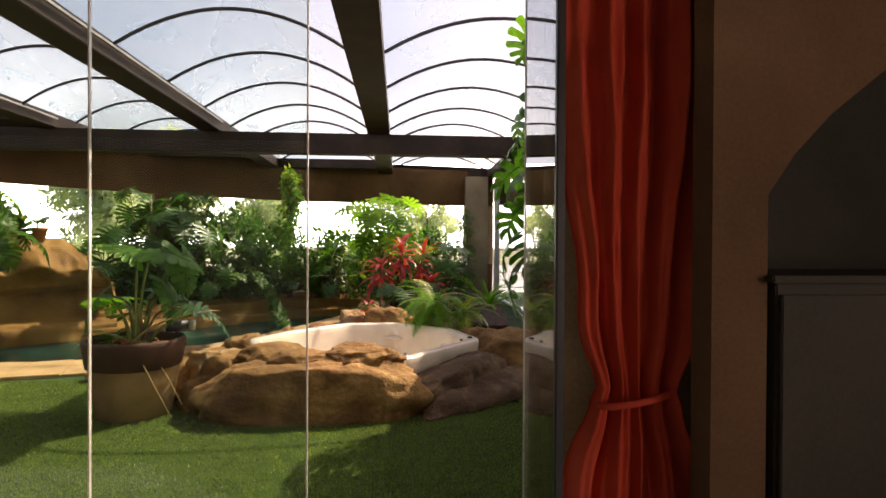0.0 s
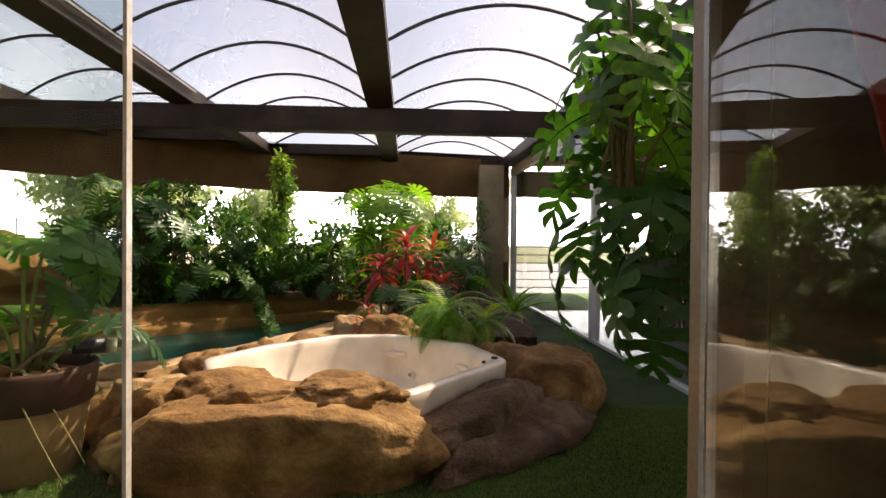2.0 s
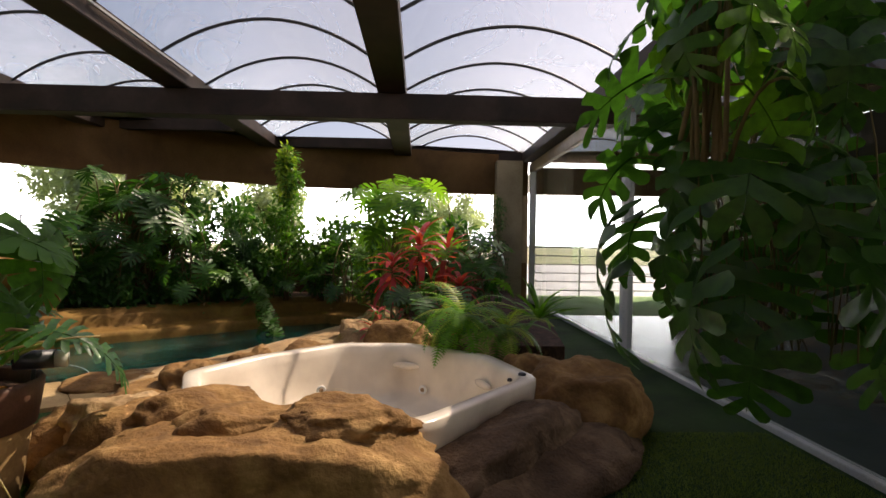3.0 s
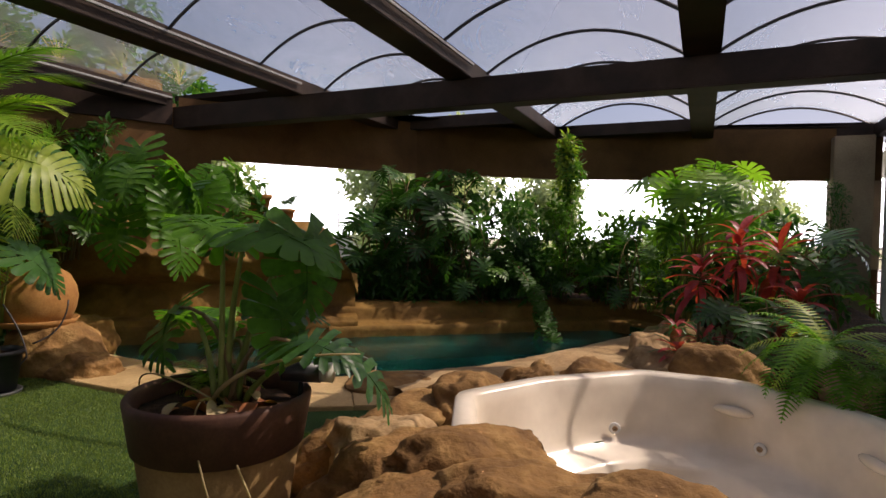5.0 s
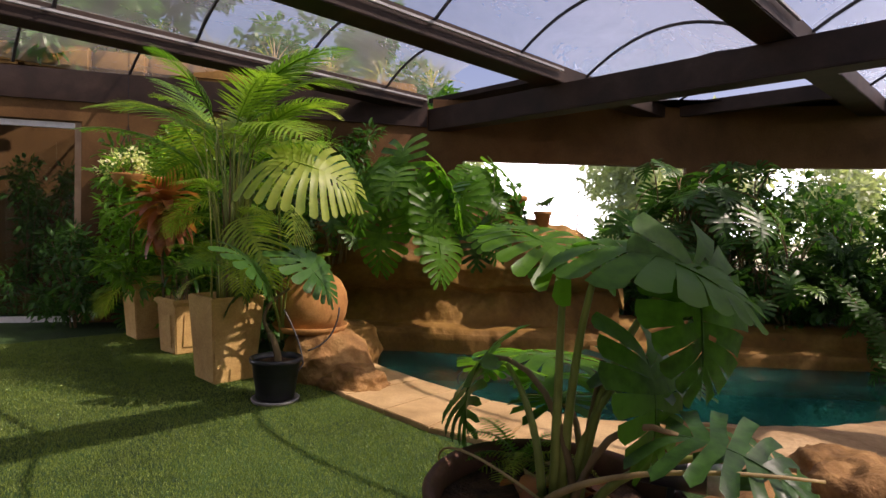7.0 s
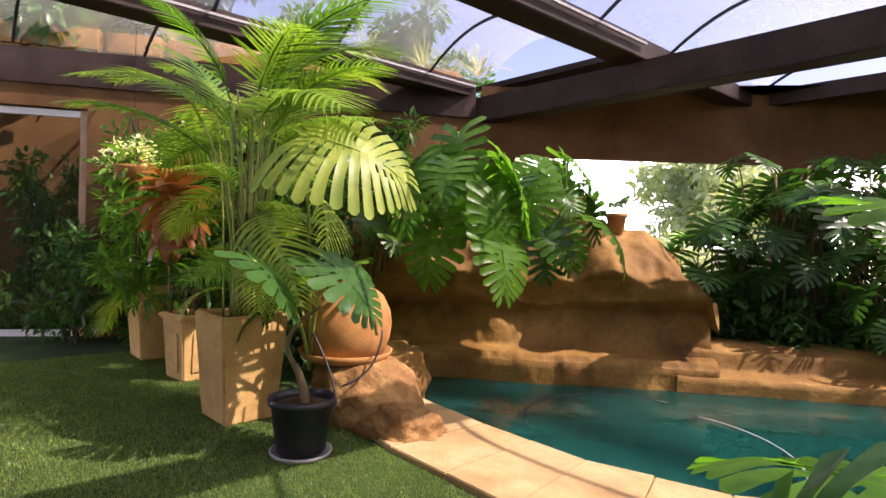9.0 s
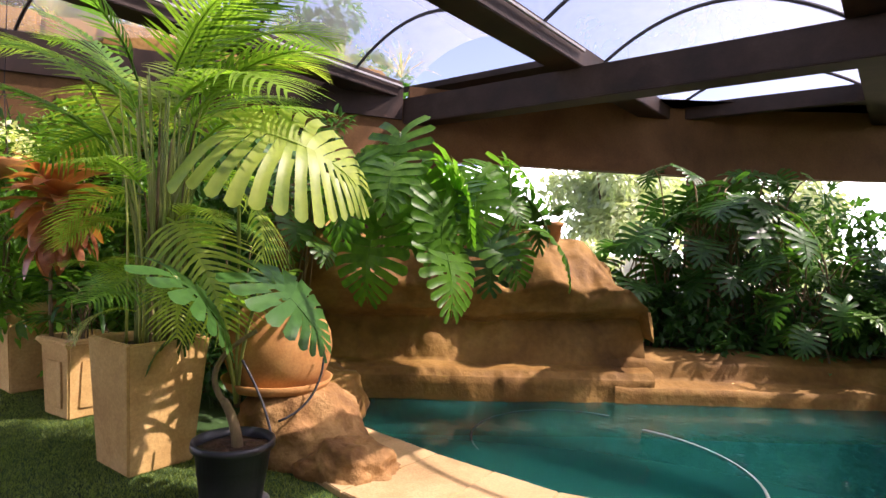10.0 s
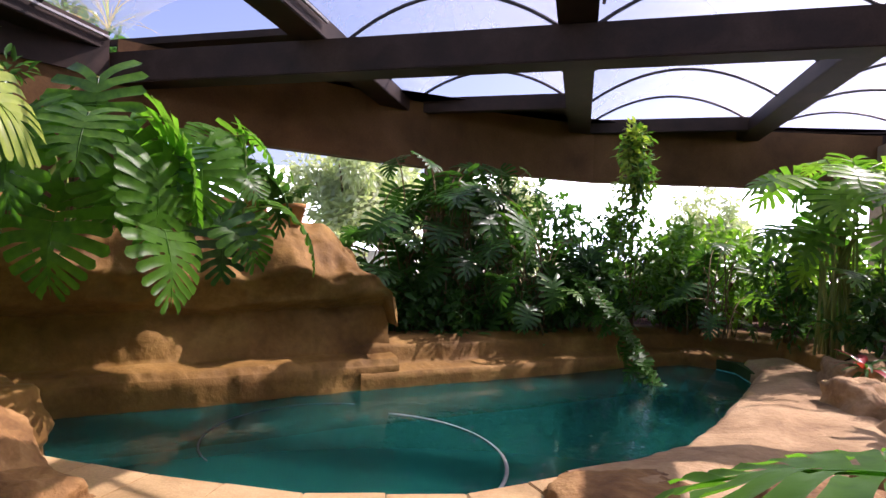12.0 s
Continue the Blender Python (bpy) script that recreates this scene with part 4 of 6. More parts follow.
def cut_leaf(name, material, n=7, inner=0.5, slit=0.14, droop=45, w0=0.44, w1=0.22, back=55, front=68, length=0.78, fold=0.10, hang=0.18, seed=1, cols=4, rows=6, rib=0.012, holes=0.0, blunt=0.16):
    """A broad heart-shaped leaf one unit long along +Y, its blade cut by n slits a side from inner outwards.
    back, front: degrees that the blade reaches backwards at the stalk and forwards at the tip."""
    rnd = random.Random(seed)
    vs, fs = [], []
    bend = radians(droop)

    def rise(s):
        a = bend * s
        return (math.sin(a) / bend, -(1 - math.cos(a)) / bend) if bend > 0.01 else (s, 0.0)

    def place(t, u, side, w, lift):
        sw = radians(-back + (back + front) * t ** 0.8)
        x = w * u * math.cos(sw)
        s = t * length + w * u * math.sin(sw)
        y, z = rise(s)
        return side * x, y, z + fold * x - hang * (u * w) ** 2 * 2.4 + lift

    for side in (-1, 1):
        for i in range(n):
            j0, j1 = i / n, (i + 1 - (slit if i < n - 1 else 0.0)) / n
            far = rnd.uniform(0.93, 1.05)
            tilt = rnd.uniform(-0.012, 0.012)
            base = len(vs)
            for c in range(cols + 1):
                g = c / cols
                for r in range(rows + 1):
                    u = r / rows
                    over = max(0.0, (u - inner) / (1 - inner))
                    e = (g - 0.5) * (1 - 1.6 * blunt * over ** 3) + 0.5
                    reach = far * (1 - blunt * (2 * g - 1) ** 2)
                    t_in, t_out = (i + g) / n, j0 + (j1 - j0) * e
                    k = min(1.0, over * 3)
                    t = t_in + (t_out - t_in) * k
                    w = (w0 + (w1 - w0) * t ** 1.6) * (1 + 0.22 * math.sin(math.pi * min(1, t * 1.3)))
                    vs.append(place(t, u * reach, side, w, tilt * over + 0.010 * math.sin(u * 5 + i) + 0.022 * u * abs(2 * g - 1)))
            for c in range(cols):
                for r in range(rows):
                    if holes and c == cols - 1 and r == 1 and rnd.random() < holes:
                        continue
                    a = base + c * (rows + 1) + r
                    fs.append((a, a + 1, a + rows + 2, a + rows + 1))
    base = len(vs)
    for i in range(9):
        y, z = rise(i / 8 * (length + 0.1))
        r = rib * (1 - 0.8 * i / 8)
        vs += [(-r, y, z + 0.003), (r, y, z + 0.003), (0, y, z - r * 1.6)]
    for i in range(8):
        a = base + 3 * i
        for e, f_ in ((0, 1), (1, 2), (2, 0)):
            fs.append((a + e, a + f_, a + 3 + f_, a + 3 + e))
    return from_lists(name, vs, fs, material)


MON = [cut_leaf("leaf", m, 9, 0.48, 0.15, d, 0.46, 0.20, 60, 66, 0.76, 0.08, 0.16, s, 3, holes=0.3, blunt=0.05) for s, (m, d) in enumerate(((LEAF, 45), (LEAF_MID, 60), (LEAF_MID, 35), (LEAF_LIT, 50)))]
# sunlit look of this large leaf comes from its brighter colour
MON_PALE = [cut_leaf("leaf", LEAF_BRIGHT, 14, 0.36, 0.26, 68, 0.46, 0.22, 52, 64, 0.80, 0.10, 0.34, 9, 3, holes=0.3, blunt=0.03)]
MON_DARK = [cut_leaf("leaf", LEAF_HERO, 8, 0.58, 0.10, d, 0.46, 0.20, 62, 66, 0.76, 0.10, 0.22, d, 3, holes=0.3, blunt=0.03) for d in (30, 50, 70)]
MON_ROCK = [cut_leaf("leaf", LEAF_ROCK, 11, 0.42, 0.20, d, 0.46, 0.20, 60, 66, 0.78, 0.10, 0.20, s, 3, holes=0.5, blunt=0.05) for s, d in ((61, 40), (62, 65))]
PHI = [cut_leaf("leaf", m, 8, 0.20, 0.34, d, 0.44, 0.20, 50, 66, 0.80, 0.08, 0.15, s + 4, 2, 5, blunt=0.10) for s, (m, d) in enumerate(((LEAF, 60), (LEAF, 30), (LEAF_MID, 50)))]
ARALIA = [cut_leaf("leaf", m, 5, 0.24, 0.34, d, 0.46, 0.30, 45, 66, 0.72, 0.06, 0.15, s + 14, 3, 6, blunt=0.10) for s, (m, d) in enumerate(((LEAF, 55), (LEAF, 80), (LEAF_MID, 65)))]
PHI_DULL = [cut_leaf("leaf", LEAF_HERO, 8, 0.20, 0.34, d, 0.44, 0.20, 50, 66, 0.80, 0.08, 0.15, 90, 2, 5, blunt=0.10) for d in (40, 65)]
FAN = [cut_leaf("leaf", m, 8, 0.26, 0.30, d, 0.46, 0.28, 60, 66, 0.74, 0.06, 0.15, s + 24, 3, 5, blunt=0.08) for s, (m, d) in enumerate(((LEAF_ROCK, 60), (LEAF_LIT, 45)))]
PALM = [pinnate("frond", m, 20, lambda t: 0.40 * math.sin(math.pi * min(1, t * 0.86 + 0.12)) ** 0.7 + 0.02, 0.0, 0.66, 36, d, 0.20, 0.22, 0.14, 0.05, 5, 0.010, s + 21, 25) for s, (m, d) in enumerate(((LEAF_PALM, 70), (LEAF_BRIGHT, 95), (LEAF_MID, 50), (LEAF_PALM, 60)))]
FERN = [pinnate("frond", m, 22, lambda t: 0.19 * math.sin(math.pi * min(1, t * 0.9 + 0.12)) ** 0.8 + 0.01, 0.0, 0.5, 12, d, 0.12, 0.05, 0.08, 0.05, 4, 0.007, s + 31, 20) for s, (m, d) in enumerate(((LEAF_MID, 80), (LEAF_MID, 110), (LEAF_ROCK, 60), (LEAF_BRIGHT, 90)))]


def blade(name, material, w=0.07, droop=40, fold=0.4, seed=1, k_=8, shape=0.6):
    """A plain leaf one unit long along +Y."""
    vs, fs = [], []
    y = z = 0.0
    for i in range(k_ + 1):
        t = i / k_
        a = radians(droop) * t
        h = w * (math.sin(math.pi * min(1, t * 0.93 + 0.05)) ** shape)
        vs += [(-h, y, z + h * fold), (0, y, z), (h, y, z + h * fold)]
        y += math.cos(a) / k_
        z -= math.sin(a) / k_
    for i in range(k_):
        a = 3 * i
        fs += [(a, a + 1, a + 4, a + 3), (a + 1, a + 2, a + 5, a + 4)]
    return from_lists(name, vs, fs, material)


TI_RED = [blade("leaf", LEAF_RED, 0.10, d, 0.35) for d in (50, 90)]
TI_RUST = [blade("leaf", LEAF_RUST, 0.15, d, 0.3) for d in (40, 75)]
DRY_LEAF = [blade("leaf", m, 0.26, d, 0.3) for m, d in ((LEAF_DRY, 60), (LEAF_RUST, 100))]
SPIKE = [blade("leaf", LEAF_MID, 0.055, d, 0.5) for d in (25, 60)]
STRAP = [blade("leaf", LEAF, 0.06, d, 0.4) for d in (60, 100)]


def leaf_at(parent, mesh, base, az, elev, size, roll=0.0, name="leaf"):
    ob = new(name, mesh)
    ob.parent = parent
    ob.matrix_basis = Matrix.Translation(base) @ Matrix.Rotation(az, 4, "Z") @ Matrix.Rotation(elev, 4, "X") @ Matrix.Rotation(roll, 4, "Y") @ Matrix.Scale(size, 4)
    return ob


def leafy(name, label, category, place, meshes, n, reach, height, size, seed, low=0.1, az=(0, 360), elev=(-50, 25), stem=0.008, material=None, part_name="leaf", root=0.06, group="", lift=0.35):
    material = material or (STALK if meshes[0].materials[0] is LEAF else CANE)
    """A plant whose leaves each stand on a stalk of their own. az 0 points along +Y, and turns to the left."""
    rnd = random.Random(seed)
    p = thing(name, label, category, place, 0, group)
    for i in range(n):
        a = radians(az[0] + (az[1] - az[0]) * (i + rnd.uniform(0.1, 0.9)) / n)
        h = low + (height - low) * rnd.random() ** 0.8
        r = reach * rnd.uniform(0.35, 1.0) * (1 - 0.35 * h / max(height, 0.01))
        d = Vector((-math.sin(a), math.cos(a), 0))
        foot = Vector((rnd.gauss(0, root), rnd.gauss(0, root), 0))
        top = d * r + Vector((0, 0, h))
        pts = curve_pts(foot, foot + d * r * 0.25 + Vector((0, 0, h * 0.9 + lift * 0.3)), top, 6)
        if stem:
            bm = bmesh.new()
            tube(bm, pts, stem, stem * 0.6, 5)
            part("stalk", bm, material or CANE, p, "", True)
        leaf_at(p, rnd.choice(meshes), top, a + rnd.uniform(-0.35, 0.35), radians(rnd.uniform(*elev)), size * rnd.uniform(0.72, 1.12), rnd.uniform(-0.45, 0.45), part_name)
    return p


def rosette(name, label, category, place, meshes, n, size, seed, elev=(10, 75), trunk=0.0, group="", turn_=(0, 360), part_name="leaf"):
    """Blades from one point, on a bare stem when trunk is given."""
    rnd = random.Random(seed)
    p = thing(name, label, category, place, 0, group)
    if trunk:
        bm = bmesh.new()
        tube(bm, curve_pts((0, 0, 0), (rnd.uniform(-0.05, 0.05), rnd.uniform(-0.05, 0.05), trunk / 2), (0, 0, trunk), 6), 0.016, 0.011, 7)
        part("stem", bm, BARK, p, "", True)
    for i in range(n):
        u = i / n
        a = radians(turn_[0] + (turn_[1] - turn_[0]) * ((i * 0.382) % 1.0)) + rnd.uniform(-0.2, 0.2)
        e = radians(elev[0] + (elev[1] - elev[0]) * u + rnd.uniform(-6, 6))
        z = trunk * (0.72 + 0.3 * u) if trunk else 0.0
        leaf_at(p, rnd.choice(meshes), Vector((0, 0, z)), a, e, size * rnd.uniform(0.75, 1.1), rnd.uniform(-0.15, 0.15), part_name)
    return p


def crown_mesh(name, material, clumps, per, leaf_len, leaf_w, seed, spread=0.16, down=0.2):
    """Many small leaves round clump centres (x, y, z, radius)."""
    g = np.random.default_rng(seed)
    vs, fs = [], []
    base = np.array([(0, 0, 0), (-0.5, 0.35, 0.06), (0, 0.4, 0), (0.5, 0.35, 0.06), (-0.32, 0.75, 0.02), (0, 0.78, -0.04), (0.32, 0.75, 0.02), (0, 1.0, -0.12)])
    faces = [(0, 2, 1), (0, 3, 2), (1, 2, 5, 4), (2, 3, 6, 5), (4, 5, 7), (5, 6, 7)]
    V, F = [], []
    k = 0
    for cx_, cy_, cz_, r in clumps:
        for _ in range(per):
            d = g.normal(size=3)
            d /= np.linalg.norm(d)
            c = np.array((cx_, cy_, cz_)) + d * r * g.random() ** 0.4
            y = d + g.normal(size=3) * 0.5
            y[2] -= down
            y /= np.linalg.norm(y)
            x = np.cross(y, (g.normal() * 0.4, g.normal() * 0.4, 1.0))
            x /= np.linalg.norm(x) + 1e-6
            z = np.cross(x, y)
            s = leaf_len * (0.6 + 0.7 * g.random())
            V.append(c + base[:, :1] * x * leaf_w * s / leaf_len + base[:, 1:2] * y * s + base[:, 2:] * z * s)
            F += [tuple(i + k for i in f_) for f_ in faces]
            k += 8
    return from_lists(name, np.concatenate(V), F, material)


def shrub(name, label, category, place, height, radius, seed, material, leaf_len=0.09, leaf_w=0.035, n=26, per=46, low=0.2, clump=0.17, taper=0.5, group="", stems=6):
    """A bush: stems from the ground, leaves in clumps along them."""
    rnd = random.Random(seed)
    p = thing(name, label, category, place, 0, group)
    tips = []
    for i in range(n):
        u = (i + 0.5) / n
        z = low + (height - low) * u
        r = radius * (1 - taper * u) * math.sqrt(rnd.random())
        a = rnd.uniform(0, 6.283)
        tips.append((r * math.cos(a), r * math.sin(a), z, clump * rnd.uniform(0.7, 1.25)))
    for i in range(stems):
        x, y, z, r = tips[-1 - i * (n // (stems + 2))]
        bm = bmesh.new()
        tube(bm, curve_pts((rnd.uniform(-0.05, 0.05), rnd.uniform(-0.05, 0.05), 0), (x * 0.3, y * 0.3, z * 0.6), (x, y, z), 6), 0.012, 0.005, 5)
        part("stem", bm, BARK, p, "", True)
    ob = new("foliage", crown_mesh("foliage", material, tips, per, leaf_len, leaf_w, seed))
    ob.parent = p
    return p


STALK = BARK


# ---- pots ----
def round_pot(name, label, place, rows, material, soil_r, soil_z, band=None, bandmat=None):
    p = thing(name, label, "pot", place)
    bm = bmesh.new()
    lathe(bm, rows, 40)
    part("body", bm, material, p, "", True)
    if band:
        bm = bmesh.new()
        lathe(bm, band, 40)
        part("collar", bm, bandmat, p, "dark glazed upper band", True)
    bm = bmesh.new()
    lathe(bm, [(soil_r, soil_z - 0.03), (soil_r, soil_z), (soil_r * 0.5, soil_z + 0.012), (0.01, soil_z + 0.02)], 26)
    for v in bm.verts:
        v.co.z += 0.02 * noise.noise(v.co * 9)
    part("soil", bm, SOIL, p, "", True)
    return p


POT = (-2.28, 5.08, 0)
round_pot("clay_pot", "large clay pot, dark above and tan below, on the lawn", POT,
          [(0.27, 0.0), (0.30, 0.01), (0.365, 0.43), (0.36, 0.44)], POT_TAN, 0.36, 0.60,
          [(0.362, 0.43), (0.382, 0.44), (0.41, 0.62), (0.415, 0.66), (0.40, 0.68), (0.378, 0.66), (0.365, 0.58), (0.34, 0.5)], DARKCLAY)


def square_planter(place, turn, top, foot, height, label, rolled=False):
    p = thing("square_planter", label, "planter", place, turn, "planters by the side wall")
    bm = bmesh.new()
    rows = [(foot, 0.0), (top, height - (0.06 if rolled else 0.0))]
    if rolled:
        rows += [(top + 0.03, height - 0.05), (top + 0.035, height - 0.02), (top + 0.02, height), (top - 0.03, height), (top - 0.05, height - 0.08)]
    else:
        rows += [(top - 0.035, height), (top - 0.05, height - 0.10)]
    rings = []
    for h, z in rows:
        rings.append([bm.verts.new((sx * h, sy * h, z)) for sx, sy in ((-1, -1), (1, -1), (1, 1), (-1, 1))])
    for u, v in zip(rings, rings[1:]):
        for k in range(4):
            bm.faces.new((u[k], u[(k + 1) % 4], v[(k + 1) % 4], v[k]))
    bm.faces.new(rings[0][::-1])
    bm.faces.new(rings[-1])
    bmesh.ops.bevel(bm, geom=list(bm.edges), offset=0.012, segments=2, affect="EDGES", clamp_overlap=True)
    part("body", bm, CLAY, p)
    bm = bmesh.new()
    box(bm, (-top + 0.05, -top + 0.05, height - 0.1), (top - 0.05, top - 0.05, height - 0.06))
    part("soil", bm, SOIL, p)
    if rolled:
        for k in range(4):
            bm = bmesh.new()
            box(bm, (-foot * 0.62, -0.012, 0.08), (foot * 0.62, 0.0, height - 0.17), None, 0.008)
            q = part("panel", bm, CLAY, p, "raised side panel")
            q.matrix_basis = Matrix.Rotation(k * math.pi / 2, 4, "Z") @ Matrix.Translation((0, -(foot + (top - foot) * 0.08), 0)) @ Matrix.Rotation(math.atan2(top - foot, height), 4, "X")
    return p


square_planter((-6.61, 5.86, 0), 3, 0.26, 0.205, 0.80, "tall tapered tan square planter holding the big palm")
square_planter((-8.00, 5.96, 0), 8, 0.21, 0.18, 0.62, "smaller tan square planter with a rolled rim and side panels", True)
square_planter((-9.13, 5.91, 0), 2, 0.25, 0.195, 0.80, "tall tapered tan square planter by the side door")
bp = round_pot("black_pot", "black plastic nursery pot with a bare bent stem on the lawn", (-5.64, 5.88, 0),
               [(0.15, 0.03), (0.155, 0.035), (0.195, 0.33), (0.215, 0.335), (0.215, 0.37), (0.20, 0.375), (0.19, 0.33), (0.18, 0.2)], BLACK, 0.19, 0.325)
bm = bmesh.new()
lathe(bm, [(0.15, 0.0), (0.19, 0.005), (0.20, 0.03), (0.185, 0.032), (0.17, 0.012)], 32)
part("saucer", bm, GREY, bp, "grey plastic saucer", True)
sp = thing("bent_stem_plant", "ringed bare plant stem bending up out of the black pot", "plant", (-5.64, 5.88, 0.32))
bm = bmesh.new()
tube(bm, curve_pts((0.04, 0, 0), (0.03, 0.0, 0.14), (-0.06, -0.03, 0.25), 10), 0.032, 0.022, 9)
part("stem", bm, BARK, sp, "", True)
bm = bmesh.new()
tube(bm, curve_pts((-0.06, -0.03, 0.24), (-0.24, -0.10, 0.42), (0.02, 0.10, 0.62), 10), 0.018, 0.012, 7)
part("stalk", bm, BARK, sp, "", True)
jar = thing("terracotta_jar", "round terracotta jar on a red saucer, standing on a rock", "jar", (-6.17, 6.52, 0.45))
bm = bmesh.new()
lathe(bm, [(0.27, 0.03), (0.29, 0.04), (0.34, 0.17), (0.355, 0.28), (0.34, 0.38), (0.28, 0.50), (0.15, 0.59), (0.085, 0.62), (0.09, 0.66), (0.10, 0.67), (0.085, 0.67), (0.05, 0.63)], 36)
part("body", bm, TERRA, jar, "", True)
bm = bmesh.new()
lathe(bm, [(0.28, 0.0), (0.33, 0.01), (0.365, 0.07), (0.35, 0.072), (0.32, 0.025)], 36)
part("saucer", bm, TERRA, jar, "red terracotta saucer", True)
cable = thing("black_cable", "thin black irrigation pipe looping from the jar down over the rock", "pipe", (-6.17, 6.52, 0.46))
bm = bmesh.new()
tube(bm, curve_pts((0.20, -0.40, 0.25), (0.34, -0.30, -0.02), (0.42, -0.32, -0.22), 8) + curve_pts((0.42, -0.32, -0.22), (0.42, -0.5, -0.42), (0.30, -0.62, -0.46), 8)[1:], 0.008, 0.008, 5)
part("pipe", bm, BLACK, cable, "", True)
bm = bmesh.new()
tube(bm, curve_pts((0.40, 0.06, 0.26), (0.44, 0.02, -0.05), (0.36, -0.24, -0.12), 10), 0.008, 0.008, 5)
part("pipe", bm, BLACK, cable, "", True)
def cliff_top(x, y):
    """Height of the rock face under a point."""
    near = sorted(cliff_rock.data.vertices, key=lambda v: (v.co.x - x) ** 2 + (v.co.y - y) ** 2)[:4]
    return min(v.co.z for v in near)


for (px_, py_), s in (((-6.32, 9.78), 1.15), ((-6.02, 10.02), 0.85)):
    place = (px_, py_, cliff_top(px_, py_) - 0.01)
    p = round_pot("small_pot", "small terracotta pot on top of the rock face", place,
                  [(0.09 * s, 0), (0.095 * s, 0.005), (0.13 * s, 0.2 * s), (0.15 * s, 0.205 * s), (0.15 * s, 0.26 * s), (0.135 * s, 0.26 * s), (0.125 * s, 0.2 * s)], TERRA, 0.125 * s, 0.235 * s)
    leafy("potted_plant", "small green plant in a terracotta pot on the rocks", "plant", (place[0], place[1], place[2] + 0.23 * s), SPIKE + PHI[:1], 9, 0.16, 0.25, 0.22, int(s * 50), elev=(0, 60), stem=0.004)
hb = thing("hanging_basket", "terracotta hanging basket on chains by the side wall", "basket", (-8.9, 5.6, 1.88))
bm = bmesh.new()
lathe(bm, [(0.08, 0), (0.14, 0.04), (0.19, 0.14), (0.195, 0.16), (0.175, 0.16)], 26)
part("bowl", bm, TERRA, hb, "", True)
for k in range(3):
    a = k * 2.094
    bm = bmesh.new()
    tube(bm, [(0.18 * math.cos(a), 0.18 * math.sin(a), 0.15), (0, 0, 0.75)], 0.004, 0.004, 4)
    part("chain", bm, RIB, hb)
bm = bmesh.new()
tube(bm, [(0, 0, 0.75), (0, 0, 1.62)], 0.004, 0.004, 4)
part("hook_wire", bm, RIB, hb)
shrub("basket_flowers", "cream flowering plant spilling from the hanging basket", "flowers", (-8.9, 5.6, 1.98), 0.3, 0.28, 61, BLOOM, 0.05, 0.03, 12, 34, 0.0, 0.1, 0.3)
spot = thing("garden_spotlight", "black cylindrical garden spotlight with a clear lens among pot plants", "spotlight", (-1.98, 5.35, 0.74), 20)
bm = bmesh.new()
tube(bm, [(-0.13, 0, 0), (-0.11, 0, 0), (0.06, 0, 0.0)], 0.052, 0.052, 20)
part("body", bm, BLACK, spot, "", True)
bm = bmesh.new()
tube(bm, [(0.062, 0, 0), (0.12, 0, 0)], 0.047, 0.05, 20)
part("lens", bm, EDGE, spot, "clear glass lens", True)
bm = bmesh.new()
tube(bm, [(-0.04, 0, -0.05), (-0.06, 0, -0.35)], 0.012, 0.012, 8)
part("stake", bm, BLACK, spot, "", True)

# ---- plants in pots ----
leafy("split_leaf_plant", "split leaf plant with broad glossy leaves in the clay pot", "plant", (POT[0], POT[1], 0.6), PHI[:2], 4, 0.46, 0.7, 0.44, 101, 0.2, az=(-120, 130), elev=(-45, 10), stem=0.014, root=0.08)
rnd = random.Random(77)
hero = thing("split_leaf_plant", "tall split leaf plant with large leaves in the clay pot", "plant", (POT[0], POT[1], 0.6))
for (x, y, z, a, e, s, m) in ((0.14, 0.02, 0.84, -74, -2, 0.52, MON_DARK[1]), (0.04, -0.04, 0.80, 84, 32, 0.42, MON_ROCK[0]), (0.34, 0.16, 0.80, -120, -66, 0.44, MON_DARK[0]), (-0.22, 0.02, 0.42, 60, -10, 0.32, MON[2]), (0.24, 0.10, 0.52, -110, -60, 0.40, MON_DARK[1]), (-0.17, 0.27, 0.34, 65, 2, 0.32, MON[1]),
                             (0.50, 0.20, 0.28, -70, -22, 0.46, PHI[0]), (-0.20, 0.29, 0.395, 66, 6, 0.54, MON_ROCK[0])):
    bm = bmesh.new()
    tube(bm, curve_pts((x * 0.2, y * 0.2, 0), (x * 0.3, y * 0.3, z * 0.7), (x, y, z), 8), 0.017, 0.009, 7)
    part("stalk", bm, CANE, hero, "", True)
    leaf_at(hero, m, Vector((x, y, z)), radians(a), radians(e), s, rnd.uniform(-0.35, 0.35))
rosette("pot_fern", "light green feathery fern at the rim of the clay pot", "fern", (POT[0] - 0.28, POT[1] + 0.18, 0.62), FERN, 16, 0.34, 103, (5, 70), part_name="frond")
litter = thing("leaf_litter", "dry orange brown leaves lying on the soil of the clay pot", "dead leaves", (POT[0], POT[1], 0.625))
rnd = random.Random(78)
for i in range(22):
    a, q = rnd.uniform(0, 6.283), rnd.uniform(0.03, 0.24)
    leaf_at(litter, DRY_LEAF[i % 2], Vector((q * math.cos(a), q * math.sin(a), rnd.uniform(0.0, 0.03))), rnd.uniform(0, 6.283), radians(rnd.uniform(-5, 35)), rnd.uniform(0.10, 0.18), rnd.uniform(-0.6, 0.6))
root = thing("aerial_roots", "tan bent dead stalks and roots hanging over the clay pot rim", "roots", (POT[0], POT[1], 0.62))
